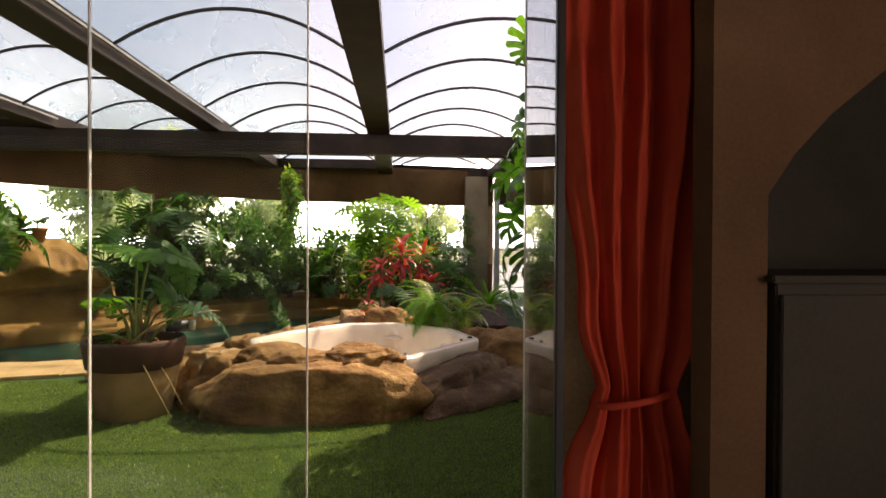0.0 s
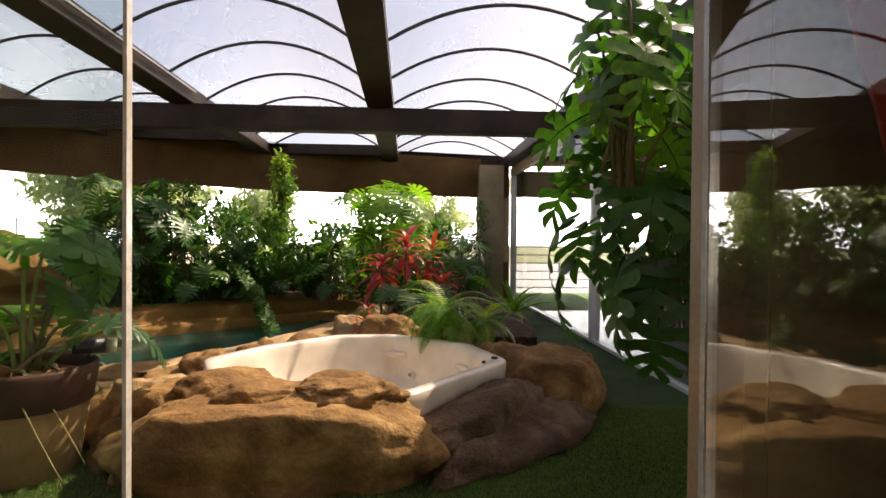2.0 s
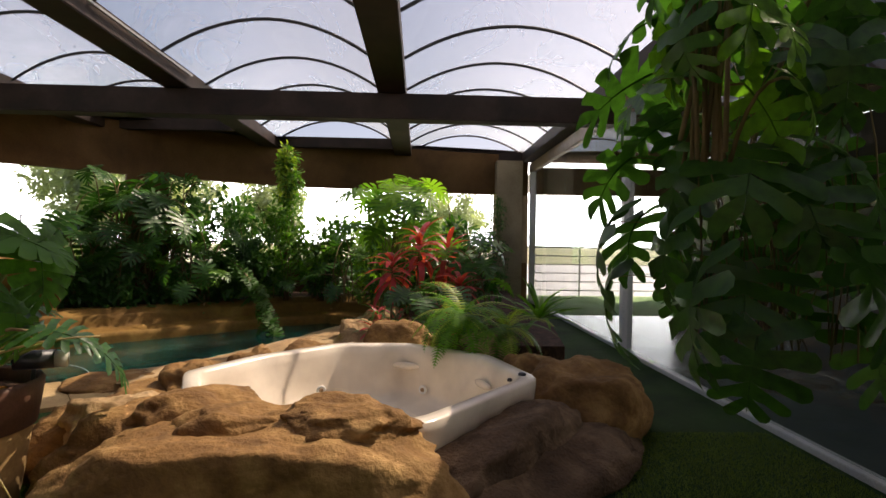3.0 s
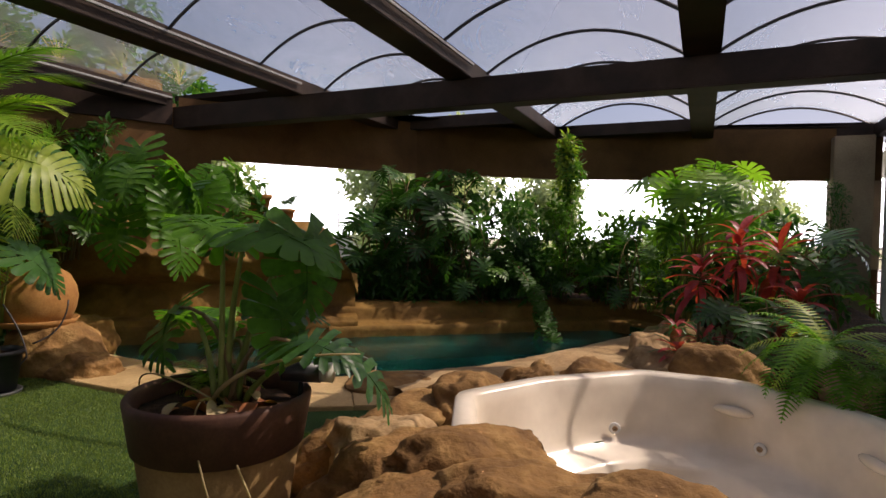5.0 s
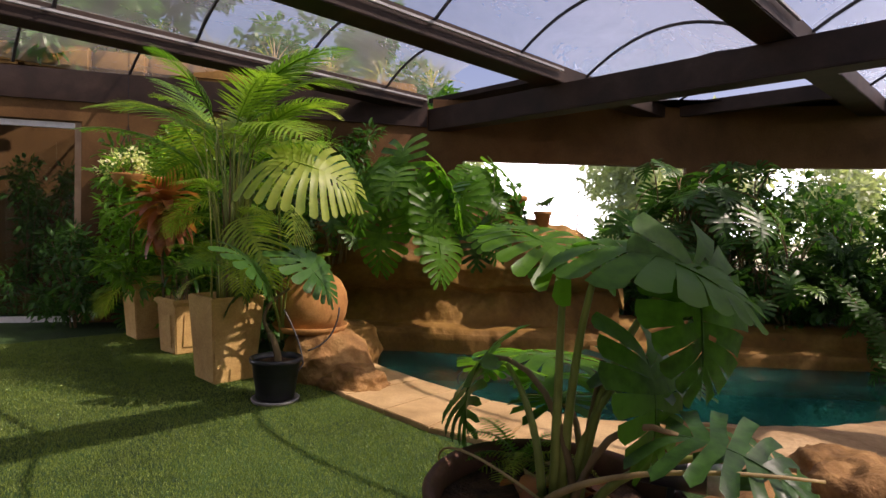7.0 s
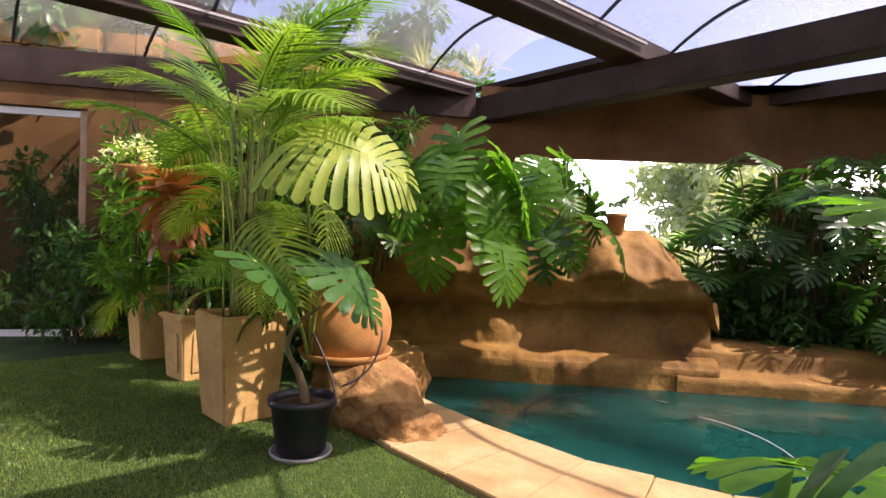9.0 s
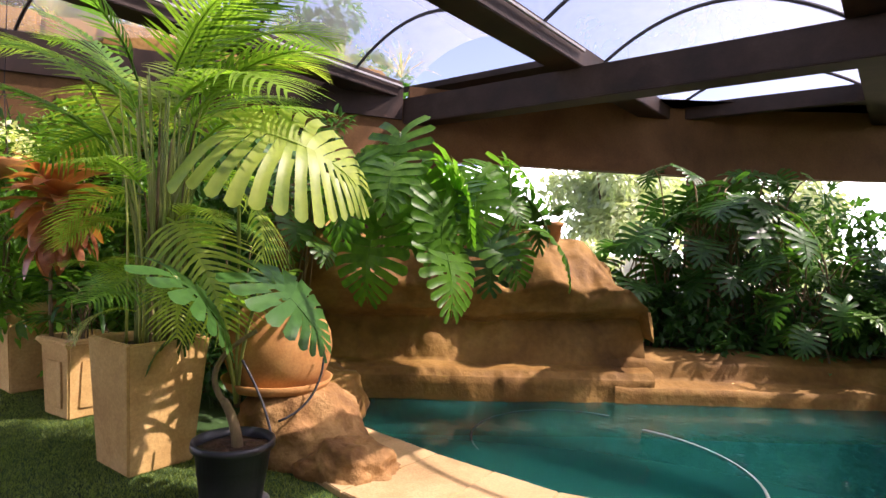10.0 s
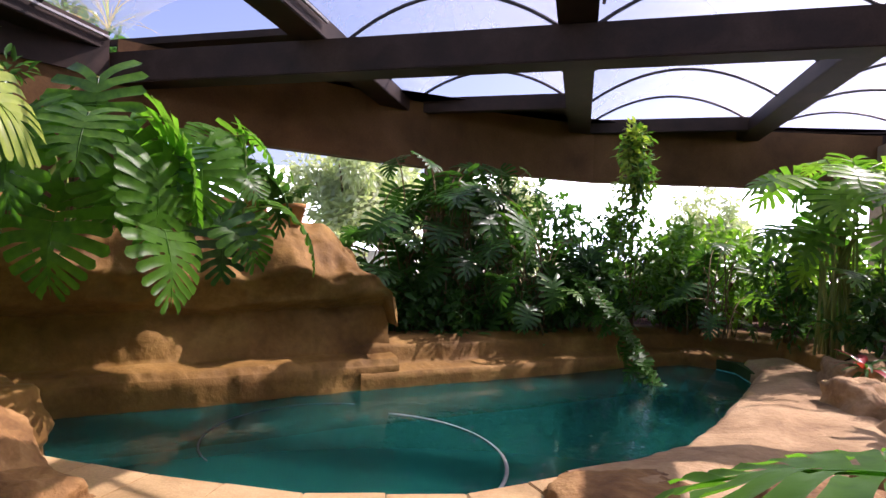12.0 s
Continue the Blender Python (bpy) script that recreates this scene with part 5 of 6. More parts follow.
for k, (q, r) in enumerate((((0.3, -0.2, 0.3), (0.7, 0.1, 0.28)), ((0.25, -0.3, 0.1), (0.47, -0.18, -0.5)), ((0.1, -0.4, 0.16), (0.44, -0.34, -0.56)), ((-0.3, -0.25, 0.25), (-0.42, -0.1, 0.02)))):
    bm = bmesh.new()
    tube(bm, curve_pts((0, -0.05, 0.02), q, r, 10), 0.012 if k == 0 else 0.005, 0.004, 6)
    part("root", bm, LEAF_DRY, root, "", True)

palm = thing("areca_palm", "tall bushy palm with many green canes and arching feathery fronds", "palm", (-6.58, 5.88, 0.70))
rnd = random.Random(7)
for i in range(30):
    a, r, h = rnd.uniform(0, 6.283), rnd.uniform(0.05, 0.40), rnd.uniform(0.75, 1.7)
    d = Vector((math.cos(a), math.sin(a), 0))
    foot = d * rnd.uniform(0.01, 0.13)
    top = d * r * (0.3 + 0.4 * h) + Vector((0, 0, h))
    bm = bmesh.new()
    tube(bm, curve_pts(foot, foot + Vector((0, 0, h * 0.6)), top, 8), 0.014, 0.007, 6)
    part("cane", bm, CANE if i % 5 else BARK, palm, "", True)
    leaf_at(palm, PALM[i % 4], top, math.atan2(-d.x, d.y) + rnd.uniform(-0.3, 0.3), radians(rnd.uniform(40, 84) if h > 1.1 else rnd.uniform(10, 55)), rnd.uniform(0.8, 1.1) * (1.0 if h > 1.1 else 0.62), rnd.uniform(-0.3, 0.3), "frond")
for i in range(34):
    a, h = rnd.uniform(0, 6.283), rnd.uniform(0.7, 1.75)
    d = Vector((math.cos(a), math.sin(a), 0))
    foot, lean = d * rnd.uniform(0.02, 0.17), rnd.uniform(0.03, 0.24)
    bm = bmesh.new()
    tube(bm, curve_pts(foot, foot + Vector((0, 0, h * 0.6)), foot + d * lean + Vector((0, 0, h)), 7), 0.010, 0.005, 5)
    part("cane", bm, (CANE, YOUNG_CANE)[i % 2], palm, "", True)
for i in range(14):
    a, h = rnd.uniform(0, 6.283), rnd.uniform(0.15, 0.6)
    leaf_at(palm, PALM[(0, 2, 1)[i % 3]], Vector((0.12 * math.cos(a), 0.12 * math.sin(a), h)), a - math.pi / 2, radians(rnd.uniform(15, 60)), rnd.uniform(0.42, 0.66), rnd.uniform(-0.4, 0.4), "frond")
for (a, e, s, h, m) in ((-95, 28, 1.2, 1.5, 3), (85, 30, 1.25, 1.6, 1), (-60, 10, 1.0, 1.1, 1), (-100, -5, 0.95, 0.85, 1), (100, 20, 1.0, 1.35, 3), (-20, 60, 1.2, 1.75, 0), (20, 70, 1.2, 1.8, 3), (-75, 50, 1.2, 1.8, 2), (160, 45, 1.1, 1.5, 3)):
    leaf_at(palm, PALM[m], Vector((-math.sin(radians(a)) * 0.15, math.cos(radians(a)) * 0.15, h)), radians(a), radians(e), s, rnd.uniform(-0.5, 0.5), "frond")

pale = thing("pale_split_leaf_plant", "split leaf plant, large pale green leaves coloured as sunlit, beside the palm", "plant", (-6.15, 6.2, 0.4))
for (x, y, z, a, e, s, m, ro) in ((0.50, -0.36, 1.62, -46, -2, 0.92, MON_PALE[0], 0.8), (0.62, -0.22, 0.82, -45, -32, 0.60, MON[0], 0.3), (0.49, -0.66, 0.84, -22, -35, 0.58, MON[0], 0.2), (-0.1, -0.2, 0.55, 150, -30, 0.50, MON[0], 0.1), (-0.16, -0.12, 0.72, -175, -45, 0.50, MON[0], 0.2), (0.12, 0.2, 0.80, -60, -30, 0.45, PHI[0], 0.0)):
    bm = bmesh.new()
    tube(bm, curve_pts((0, 0, 0), (x * 0.2, y * 0.2, z * 0.7), (x, y, z), 8), 0.014, 0.008, 6)
    part("stalk", bm, CANE, pale, "", True)
    leaf_at(pale, m, Vector((x, y, z)), radians(a), radians(e), s, ro)
leafy("rock_split_leaf_plant", "large split leaf plant with bright leaves over the rock face", "plant", (-6.5, 7.9, 1.4), MON_ROCK + PHI[2:], 12, 0.85, 1.0, 0.74, 131, 0.0, az=(-200, -40), elev=(-85, -35), stem=0.014, root=0.2)
leafy("rock_split_leaf_plant", "split leaf plant with drooping leaves growing over the rock face", "plant", (-6.1, 8.7, 1.4), MON_ROCK + PHI, 14, 0.75, 0.85, 0.62, 132, 0.0, az=(-200, -20), elev=(-80, -20), stem=0.012, root=0.15)
leafy("rock_split_leaf_plant", "dark split leaf plant by the side wall", "plant", (-7.6, 7.6, 1.0), MON, 14, 0.8, 1.0, 0.58, 133, 0.1, elev=(-50, 15), stem=0.012, root=0.15)
rosette("rust_croton", "rust and orange leaved croton in the smaller planter", "croton", (-8.12, 5.78, 0.55), TI_RUST, 80, 0.46, 141, (-50, 60), 1.25)
leafy("planter_foliage", "dark green foliage in the smaller planter", "plant", (-8.02, 5.96, 0.5), STRAP + PHI[:1], 16, 0.3, 0.55, 0.36, 142, elev=(-20, 60), stem=0.005)
rosette("arching_palm", "young arching palm in the far planter", "palm", (-9.2, 5.9, 0.68), PALM, 16, 0.85, 143, (5, 75), part_name="frond")
shrub("flowering_bush", "leafy bush behind the planters", "bush", (-8.5, 6.7, 0.0), 2.0, 0.6, 144, LEAF_MID, 0.11, 0.05, 26, 40)
shrub("flowering_bush", "dark leafy bush against the side wall", "bush", (-9.7, 6.6, 0.0), 1.6, 0.6, 145, LEAF, 0.12, 0.06, 22, 40)
shrub("flowering_bush", "leafy bush behind the palm", "bush", (-7.3, 6.9, 0.0), 1.9, 0.55, 146, LEAF, 0.12, 0.055, 24, 40)
shrub("flowering_bush", "low dark bush between the planters and the door", "bush", (-10.3, 5.3, 0.0), 1.3, 0.45, 148, LEAF, 0.12, 0.05, 22, 44)
shrub("flowering_bush", "dark bush hanging over the side wall rocks", "bush", (-9.6, 6.2, 0.3), 1.5, 0.5, 149, LEAF_MID, 0.12, 0.05, 24, 44)
shrub("flowering_bush", "tall leafy bush filling the gap behind the planters", "bush", (-8.7, 6.4, 0.0), 2.5, 0.6, 340, LEAF_MID, 0.12, 0.05, 44, 46)
shrub("flowering_bush", "tall dark leafy bush by the side wall", "bush", (-7.9, 6.9, 0.0), 2.4, 0.6, 341, LEAF, 0.13, 0.055, 40, 46)
shrub("flowering_bush", "tall bush against the side wall by the door", "bush", (-10.35, 6.0, 0.0), 2.4, 0.4, 351, LEAF_MID, 0.12, 0.055, 40, 44)
shrub("flowering_bush", "tall dark bush against the side wall", "bush", (-9.75, 7.0, 0.0), 2.7, 0.42, 352, LEAF, 0.13, 0.055, 44, 44)
for k, (x, y, z, h, r_, m) in enumerate(((-8.65, 8.75, 1.4, 1.5, 0.45, LEAF), (-8.95, 8.1, 1.2, 1.6, 0.42, LEAF_MID), (-9.35, 7.3, 1.0, 1.9, 0.42, LEAF), (-9.0, 5.7, 0.7, 1.7, 0.40, LEAF_MID), (-9.9, 6.4, 1.2, 1.6, 0.35, LEAF_MID))):
    shrub("wall_foliage", "dense dark foliage climbing the brown side wall" if m is LEAF else "green foliage climbing the brown side wall", "climber", (x, y, z), h, r_, 540 + k, m, 0.15, 0.05, 30, 40, 0.0, 0.17, 0.3, "climbers on the side wall", 4)
leafy("wall_climber", "dark split leaf plant high on the side wall behind the palm", "plant", (-7.9, 7.7, 1.6), MON[:1] + PHI[:1], 16, 0.7, 1.1, 0.5, 342, 0.1, elev=(-60, 5), stem=0.01, root=0.2)
leafy("door_plant", "dark split leaf plant near the side door", "plant", (-10.2, 5.9, 0.1), MON[:1] + PHI[:1], 14, 0.5, 1.0, 0.45, 147, elev=(-40, 20))

# ---- back bed ----
leafy("pier_philodendron", "tall dark philodendron with deeply cut leaves against the pier", "plant", (-4.75, 12.0, 0.35), PHI[:2], 30, 0.95, 2.05, 0.62, 151, 0.3, elev=(-60, 10), stem=0.014, root=0.2)
leafy("pier_philodendron", "dark philodendron with deeply cut leaves over the kerb", "plant", (-5.6, 11.6, 0.4), PHI[:2], 20, 0.8, 1.35, 0.62, 152, 0.0, elev=(-60, 15), stem=0.012, root=0.2)
leafy("pier_philodendron", "dark philodendron leaning over the water", "plant", (-3.7, 12.15, 0.3), PHI, 20, 0.9, 1.30, 0.52, 153, 0.0, elev=(-70, 5), stem=0.012, root=0.15)
br = thing("hanging_branch", "leafy branch drooping low over the pool water", "branch", (-3.55, 12.2, 1.15))
rnd = random.Random(15)
bpts = curve_pts((0, 0, 0), (0.65, 0.0, 0.05), (1.32, -0.7, -1.28), 22)
bm = bmesh.new()
tube(bm, bpts, 0.02, 0.008, 6)
part("stem", bm, BARK, br, "", True)
for k, p in enumerate(bpts[2:]):
    for s in (-1, 1):
        leaf_at(br, PHI_DULL[k % 2], p, radians(180 + s * 60 + rnd.uniform(-20, 20)), radians(rnd.uniform(-60, -10)), rnd.uniform(0.26, 0.40), rnd.uniform(-0.3, 0.3))
G2 = "bushes in the back bed"
shrub("bed_bush", "dense green leafy bush in the back bed", "bush", (-3.1, 13.1, 0.3), 1.7, 0.6, 161, LEAF, 0.14, 0.065, 22, 34, group=G2)
shrub("bed_bush", "tall slender bush with yellow green tips in the back bed", "bush", (-2.4, 12.9, 0.3), 2.75, 0.42, 162, LEAF_MID, 0.11, 0.05, 40, 46, 0.3, 0.15, 0.75, group=G2)
shrub("bed_bush_tip", "yellow green young growth at the top of the tall bush", "bush", (-2.42, 12.85, 2.25), 0.85, 0.16, 163, LEAF_BRIGHT, 0.12, 0.05, 14, 30, 0.0, 0.11, 0.6)
shrub("bed_bush", "bright green leafy bush in the back bed", "bush", (-1.7, 13.9, 0.3), 1.55, 0.6, 164, LEAF_MID, 0.15, 0.07, 24, 30, group=G2)
shrub("bed_bush", "yellow green leafy bush, coloured as sunlit, in the back bed", "bush", (-0.9, 14.1, 0.3), 1.5, 0.6, 165, LEAF_LIT, 0.15, 0.07, 24, 30, group=G2)
shrub("bed_bush", "green leafy bush behind the red plants", "bush", (0.2, 13.2, 0.3), 1.5, 0.6, 166, LEAF_MID, 0.15, 0.07, 24, 32, group=G2)
shrub("bed_bush", "dark green leafy bush in the back bed", "bush", (-4.1, 13.3, 0.3), 1.8, 0.55, 167, LEAF, 0.14, 0.065, 22, 32, group=G2)
shrub("bed_bush", "low dark leafy bush along the kerb", "bush", (-2.9, 12.55, 0.3), 0.9, 0.55, 168, LEAF, 0.11, 0.05, 24, 44, group=G2)
shrub("bed_bush", "low dark leafy bush along the kerb", "bush", (-1.5, 13.4, 0.3), 0.85, 0.6, 169, LEAF, 0.12, 0.055, 24, 44, group=G2)
shrub("bed_bush", "low dark leafy bush beside the bed rocks", "bush", (0.1, 11.3, 0.3), 0.9, 0.6, 170, LEAF, 0.12, 0.055, 26, 44, group=G2)
shrub("slim_conifer", "slim feathery upright shrub by the corner pier", "bush", (1.75, 14.6, 0.3), 2.1, 0.3, 171, LEAF, 0.07, 0.015, 44, 60, 0.1, 0.13, 0.6)
leafy("tree_philodendron", "tall philodendron with bright finger cut leaves behind the red plants", "plant", (-0.32, 11.7, 0.3), FAN + PHI[2:], 24, 0.80, 2.25, 0.62, 181, 0.9, elev=(-55, 5), stem=0.016, root=0.12)
for k, (x, y, h) in enumerate(((-5.3, 11.35, 0.55), (-4.7, 11.7, 0.6), (-4.1, 12.1, 0.55), (-3.4, 12.4, 0.5))):
    shrub("bed_groundcover", "low dark leafy plants along the rock kerb", "plant", (x, y, 0.3), h, 0.42, 520 + k, LEAF, 0.15, 0.06, 16, 34, 0.0, 0.16, 0.3, "low plants along the kerb", 3)
leafy("window_philodendron", "dark philodendron with broad cut leaves standing against the bright opening", "plant", (-2.9, 12.9, 0.3), PHI, 13, 0.8, 1.2, 0.46, 184, 0.1, elev=(-60, 10), stem=0.010, root=0.2)
leafy("window_philodendron", "dark green philodendron among the bushes of the back bed", "plant", (-1.3, 12.9, 0.3), PHI, 15, 0.8, 1.3, 0.44, 185, 0.1, elev=(-60, 10), stem=0.010, root=0.2)
leafy("tree_philodendron", "dark green philodendron behind the spa", "plant", (0.75, 10.2, 0.3), PHI, 18, 0.8, 1.3, 0.5, 182, 0.3, elev=(-45, 15), stem=0.012, root=0.15)
leafy("tree_philodendron", "dark green philodendron behind the spa", "plant", (0.2, 8.9, 0.3), PHI[:2], 14, 0.6, 0.6, 0.42, 183, 0.1, elev=(-45, 15), stem=0.010, root=0.12)
for i, (x, y, tr, n) in enumerate(((0.10, 9.6, 1.15, 30), (0.48, 9.85, 1.05, 26), (-0.25, 9.5, 0.85, 24), (0.62, 9.4, 0.6, 22))):
    rosette("red_ti_plant", "red and crimson leaved ti plant behind the spa", "ti plant", (x, y, 0.3), TI_RED, n, 0.42, 190 + i, (-30, 70), tr, group="red ti plants")
for i, (x, y) in enumerate(((-0.4, 9.0), (-0.2, 9.9), (-0.5, 10.6), (0.6, 8.9))):
    rosette("bromeliad", "dark reddish strap leaved plant at the foot of the bed", "bromeliad", (x, y, 0.32), STRAP + TI_RED[:1], 20, 0.34, 200 + i, (5, 65), group="strap leaved plants")
rosette("sword_fern", "arching light green fern spilling over the spa rim", "fern", (0.50, 7.45, 0.74), FERN, 30, 0.66, 211, (-25, 70), part_name="frond")
rosette("sword_fern", "arching light green fern behind the spa", "fern", (0.95, 7.65, 0.58), FERN, 26, 0.55, 212, (-15, 70), part_name="frond")
rosette("spiky_plant", "spiky green rosette plant behind the fern", "plant", (1.35, 8.0, 0.62), SPIKE, 26, 0.48, 213, (10, 80))
leafy("corner_aralia", "finger leaved shrub with glossy dark leaves hanging by the door", "shrub", (1.72, 4.75, 0.95), ARALIA[:2], 58, 0.8, 1.9, 0.50, 221, 0.1, elev=(-75, -10), stem=0.004, root=0.2)
leafy("corner_aralia", "sunlit finger leaved branch hanging from above by the door", "shrub", (1.22, 4.35, 1.75), ARALIA, 16, 0.36, 1.6, 0.40, 222, 0.2, elev=(-80, -25), stem=0.010, root=0.08)
ar = thing("corner_aralia", "bare climbing stems of the finger leaved shrub under the beam", "shrub", (2.6, 4.8, 3.43))
for q, r in (((-0.6, 0.1, -0.3), (-1.1, 0, -2.2)), ((-1.0, 0.0, -0.1), (-1.5, -0.5, -1.6)), ((-0.4, 0.2, -0.5), (-0.5, 0.1, -2.0))):
    bm = bmesh.new()
    tube(bm, curve_pts((0, 0, 0), q, r, 10), 0.022, 0.010, 8)
    part("stem", bm, BARK, ar, "", True)

for k, (x, y, h, r, m) in enumerate(((-4.3, 12.9, 2.2, 0.6, LEAF), (-3.6, 13.6, 2.3, 0.6, LEAF), (-2.6, 13.8, 1.9, 0.6, LEAF_MID), (-1.9, 13.2, 1.4, 0.6, LEAF_MID), (-1.2, 14.8, 1.75, 0.6, LEAF_LIT), (-0.2, 14.6, 1.65, 0.6, LEAF_LIT), (0.7, 14.3, 1.7, 0.6, LEAF_MID), (0.9, 12.2, 1.7, 0.55, LEAF), (-0.5, 12.6, 1.4, 0.5, LEAF))):
    shrub("bed_bush", "dense dark leafy bush in the back bed" if m is LEAF else "dense green leafy bush in the back bed", "bush", (x, y, 0.3), h - 0.25, r, 240 + k, m, 0.14, 0.065, 22, 32, group=G2)
leafy("pier_philodendron", "tall dark philodendron spreading across the window opening", "plant", (-5.3, 12.2, 0.9), PHI[:2], 15, 1.0, 1.8, 0.62, 155, 0.3, elev=(-50, 15), stem=0.014, root=0.25)
leafy("pier_philodendron", "tall dark philodendron in front of the pier", "plant", (-4.3, 12.3, 0.5), PHI, 19, 0.95, 2.1, 0.58, 156, 0.5, elev=(-50, 15), stem=0.014, root=0.25)

# ---- outside ----
def tree(place, height, seed, material, turn):
    rnd = random.Random(seed)
    t = thing("garden_tree", "leafy garden tree outside the openings", "tree", place, turn, "trees outside")
    bm = bmesh.new()
    tube(bm, [(0, 0, -0.4), (0.05, 0, height * 0.25), (0.0, 0.1, height * 0.5)], 0.16, 0.09, 8)
    tips = []
    for i in range(9):
        a, z = i * 2.4, height * rnd.uniform(0.5, 0.95)
        r = height * 0.3 * rnd.uniform(0.4, 1)
        e = Vector((r * math.cos(a), r * math.sin(a), z))
        tube(bm, curve_pts((0, 0.05, height * 0.3), (e.x * 0.4, e.y * 0.4, z * 0.8), e, 5), 0.06, 0.02, 5)
        for _ in range(4):
            tips.append((e.x + rnd.gauss(0, 0.5), e.y + rnd.gauss(0, 0.5), e.z + rnd.gauss(0, 0.4), rnd.uniform(0.35, 0.6)))
    part("trunk", bm, BARK, t, "", True)
    ob = new("crown", crown_mesh("crown", material, tips, 170, 0.24, 0.12, seed))
    ob.parent = t
    return t


# first tree and the palest bushes wear the leaf colour washed out by glare
t1 = tree((-9.5, 19.5, 0), 4.2, 301, LEAF_GLARE, 0)
t2 = tree((-16.5, 8.5, 0), 7.5, 302, LEAF, 20)
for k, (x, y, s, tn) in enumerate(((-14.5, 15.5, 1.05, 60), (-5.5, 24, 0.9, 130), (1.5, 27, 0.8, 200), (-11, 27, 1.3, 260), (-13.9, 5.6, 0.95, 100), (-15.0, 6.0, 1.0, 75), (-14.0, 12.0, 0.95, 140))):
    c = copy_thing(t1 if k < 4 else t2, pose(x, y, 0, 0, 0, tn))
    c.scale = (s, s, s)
for k, (x, y, h, m) in enumerate(((-8.6, 16.8, 1.9, LEAF_GLARE), (-4.2, 18.2, 1.6, LEAF_GLARE), (-1.2, 18.0, 1.7, LEAF_GLARE), (1.0, 18.3, 1.5, LEAF_MID), (-13.2, 6.5, 2.2, LEAF_MID), (-13.6, 4.4, 2.0, LEAF_BRIGHT))):
    shrub("outdoor_bush", "sunlit green bush outside the wall, some coloured pale for glare", "bush", (x, y, -0.32), h, 0.9, 320 + k, m, 0.15, 0.07, 40, 44, group="bushes outside")
for k, (x, y, h) in enumerate(((-11.95, 4.3, 2.9), (-11.75, 5.0, 2.6), (-12.1, 3.7, 3.1), (-11.4, 5.6, 2.5), (-12.0, 6.2, 3.0))):
    shrub("yard_bush", "dark leafy bush in the side yard behind the door", "bush", (x, y, -0.32), h, 0.38, 360 + k, LEAF if k % 2 else LEAF_MID, 0.13, 0.05, 30, 44, group="bushes in the side yard")
boxed("wall_terrace", (-12.2, 20.0, -0.35), (-7.6, 20.3, 1.35), PAVING, None, "low pale terrace wall in the garden", "structure", 0.01)
fence = thing("garden_railing", "white garden railing on the low terrace wall", "railing", (-9.9, 20.15, 1.35))
for z in (0.12, 0.42, 0.72):
    bm = bmesh.new()
    tube(bm, [(-2.2, 0, z), (2.2, 0, z)], 0.02)
    part("rail", bm, WHITE, fence)
for i in range(6):
    bm = bmesh.new()
    tube(bm, [(-2.2 + i * 0.88, 0, 0), (-2.2 + i * 0.88, 0, 0.76)], 0.028)
    part("post", bm, WHITE, fence)
para = tagged(new("stone_parapet"), label="low tan stone parapet wall beyond the side wall", kind="structure")
rnd = random.Random(5)
for row in range(1):
    y = 3.5 + row * 0.35
    while y < 10.4:
        w = rnd.uniform(0.6, 0.95)
        xx = -13.0 + (y - 3.0) * 0.5
        bm = bmesh.new()
        box(bm, (-0.2 - rnd.uniform(0, 0.05), 0.004, 0.004), (0.2 + rnd.uniform(0, 0.05), w - 0.004, 0.35 - rnd.uniform(0, 0.04)), None, 0.045)
        q = part("stone", bm, STONE_DARK, para)
        q.matrix_basis = Matrix.Translation((xx, y, 3.75 + row * 0.36)) @ Matrix.Rotation(radians(-27), 4, "Z")
        y += w * 0.9
bm = bmesh.new()
bar(bm, (-13.3, 3.0, 1.6), (-9.4, 10.8, 1.6), 0.5, 4.25)
part("wall_parapet", bm, WALL, para)
DRYBLADE = [blade("leaf", LEAF_DRY, 0.012, d, 0.4, 1, 5) for d in (30, 80)] + [blade("leaf", LEAF_BRIGHT, 0.012, 60, 0.4, 1, 5)]
for i in range(9):
    rosette("grass_tuft", "dry yellow grass tuft on the stone parapet", "grass", (-12.6 + i * 0.42, 4.1 + i * 0.84, 4.1), DRYBLADE, 26, 0.7, 400 + i, (25, 85), group="grass tufts")

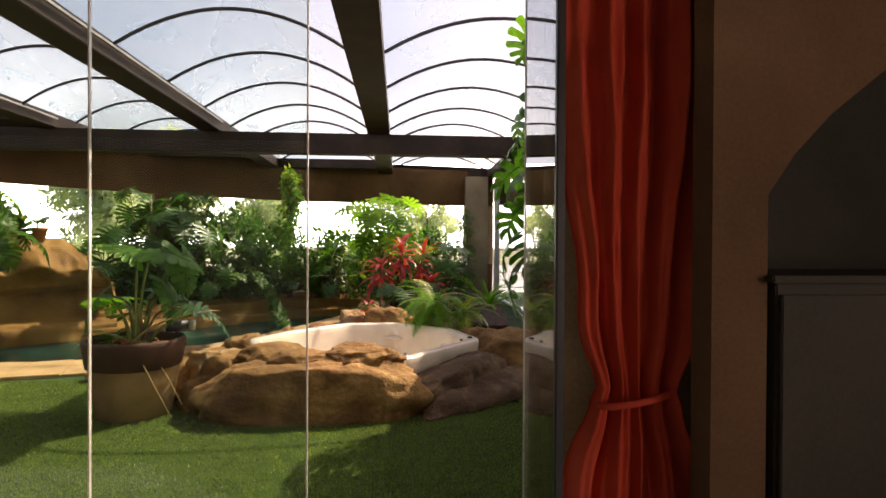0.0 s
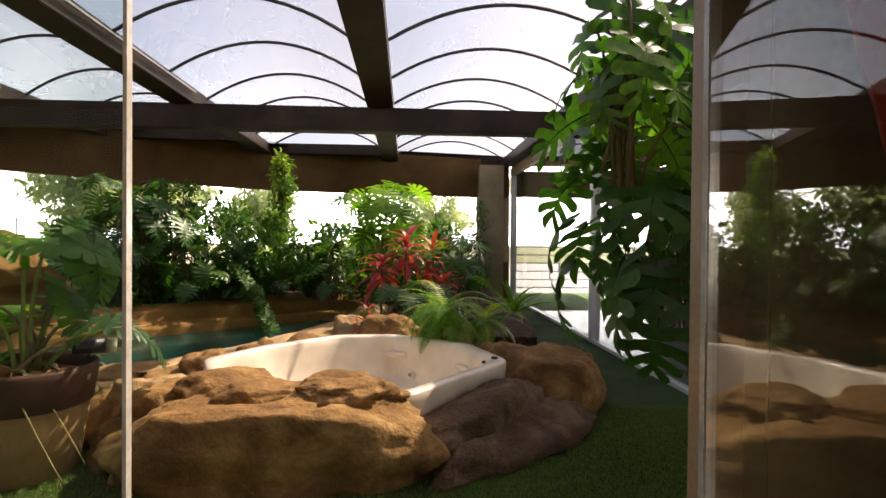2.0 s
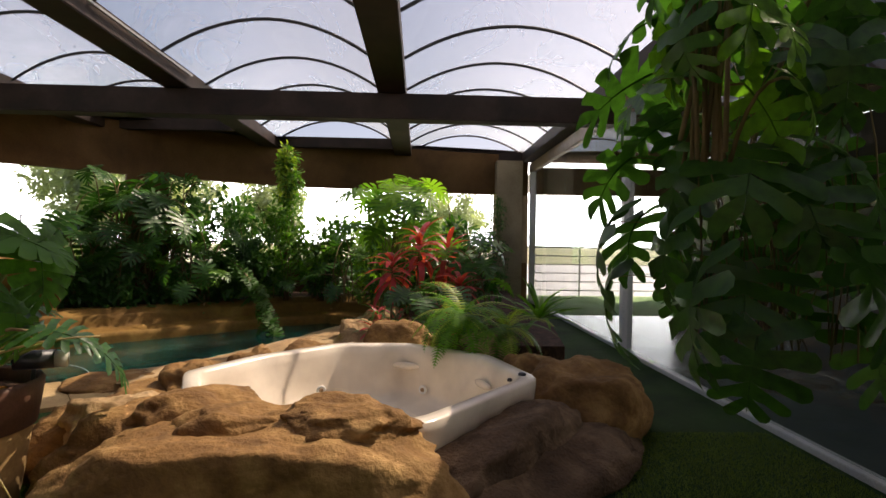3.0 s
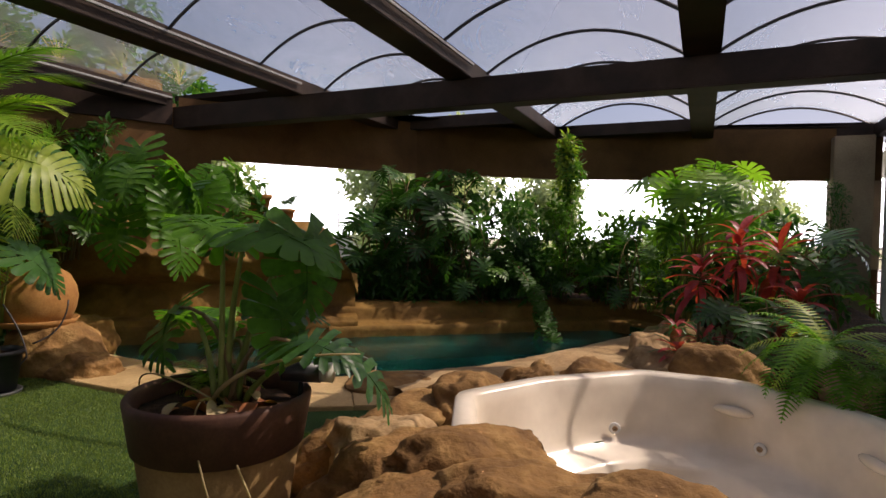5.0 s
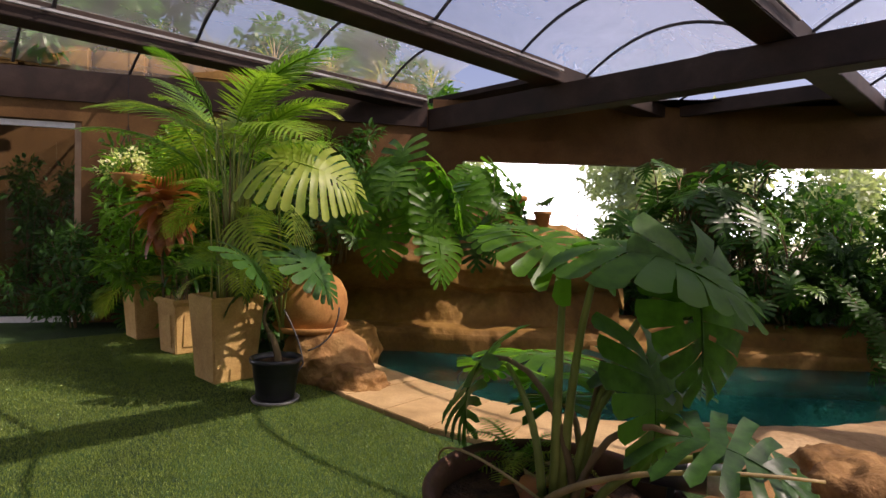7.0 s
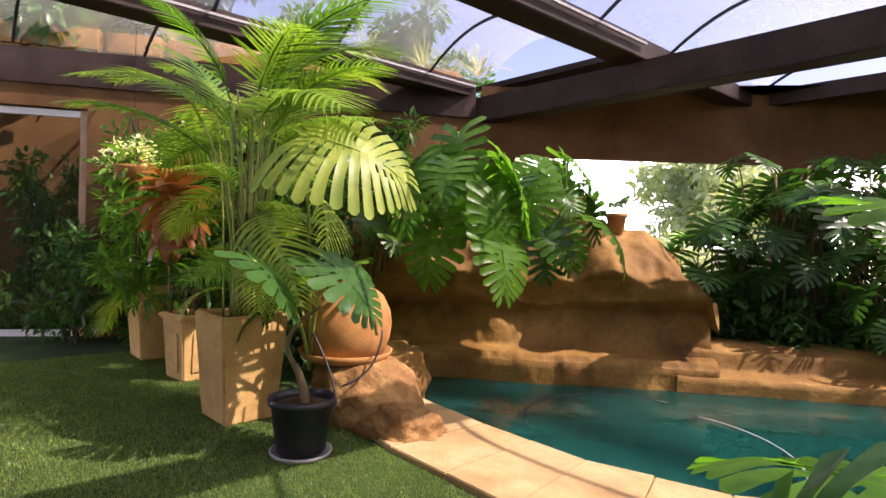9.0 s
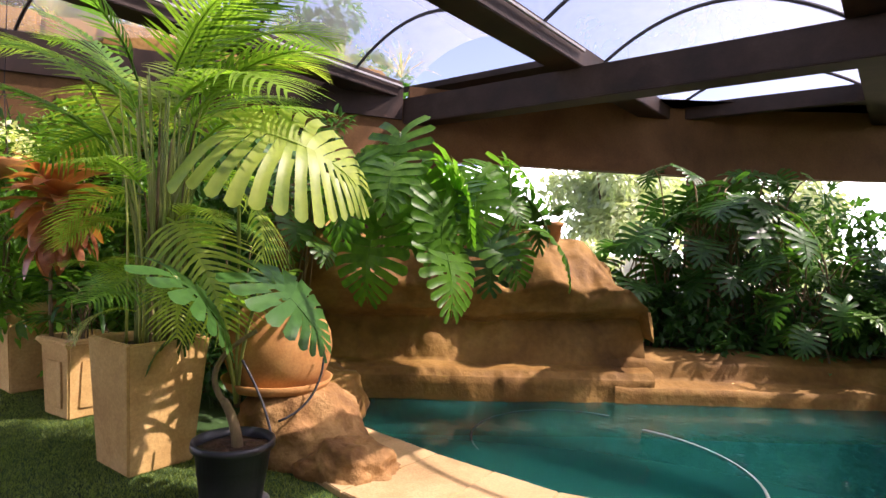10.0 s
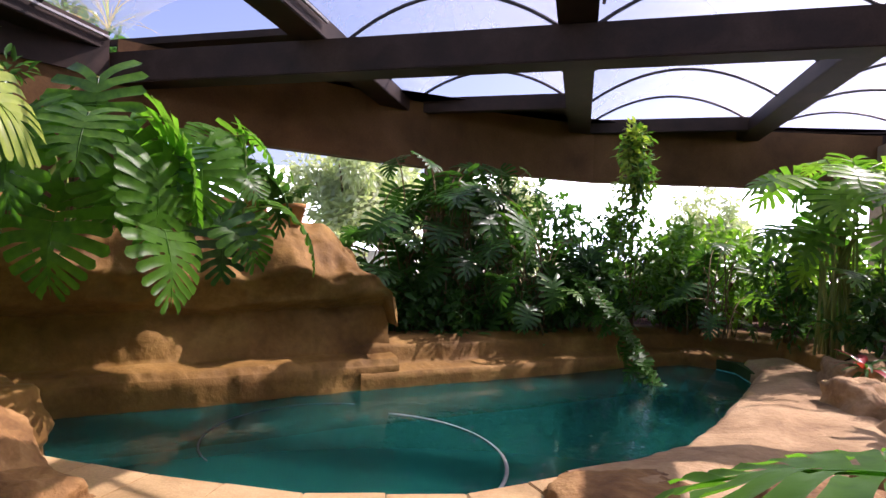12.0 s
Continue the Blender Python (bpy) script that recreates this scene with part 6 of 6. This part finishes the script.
# distance: added ring that glows, for the overexposed outdoors
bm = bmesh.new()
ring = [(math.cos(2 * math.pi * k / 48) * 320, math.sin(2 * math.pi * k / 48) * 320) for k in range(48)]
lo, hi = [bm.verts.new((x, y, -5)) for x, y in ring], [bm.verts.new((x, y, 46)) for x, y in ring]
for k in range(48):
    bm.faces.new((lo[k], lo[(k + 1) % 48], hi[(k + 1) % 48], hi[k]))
HAZE = bpy.data.materials.new("glowing_haze")
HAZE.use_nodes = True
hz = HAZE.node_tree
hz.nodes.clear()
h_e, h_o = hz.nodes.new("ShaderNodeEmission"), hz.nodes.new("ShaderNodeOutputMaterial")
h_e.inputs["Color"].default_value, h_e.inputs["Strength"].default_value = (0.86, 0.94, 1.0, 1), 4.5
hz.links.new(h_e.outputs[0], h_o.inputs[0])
part("backdrop", bm, HAZE, None, "added glowing ring for the bright hazy distance", False, "structure")

# turf
def turf(x0, x1, y0, y1, count, seed, inside):
    g = np.random.default_rng(seed)
    x, y = g.uniform(x0, x1, count), g.uniform(y0, y1, count)
    keep = inside(x, y)
    x, y = x[keep], y[keep]
    n = len(x)
    a, h = g.uniform(0, 6.283, n), g.uniform(0.012, 0.022, n)
    lx, ly = g.normal(0, 0.007, n), g.normal(0, 0.007, n)
    w = 0.0021
    v = np.empty((n, 3, 3))
    v[:, 0] = np.c_[x - np.cos(a) * w, y - np.sin(a) * w, np.zeros(n)]
    v[:, 1] = np.c_[x + np.cos(a) * w, y + np.sin(a) * w, np.zeros(n)]
    v[:, 2] = np.c_[x + lx, y + ly, h]
    me = bpy.data.meshes.new("turf_blades")
    me.from_pydata(v.reshape(-1, 3).tolist(), [], np.arange(3 * n).reshape(-1, 3).tolist())
    me.materials.append(BLADE)
    return me


BLADE = leaf_mat("turf_blade", (0.04, 0.085, 0.012), (0.17, 0.23, 0.045), 0.25, 0.55)
tagged(new("turf_blades", turf(-9.5, 2.75, 2.38, 6.35, 520000, 3, lambda x, y: (x < -1.8) | (y < 5.2) | (x > 1.2))), label="short green artificial grass blades of the lawn", category="grass", kind="stuff")
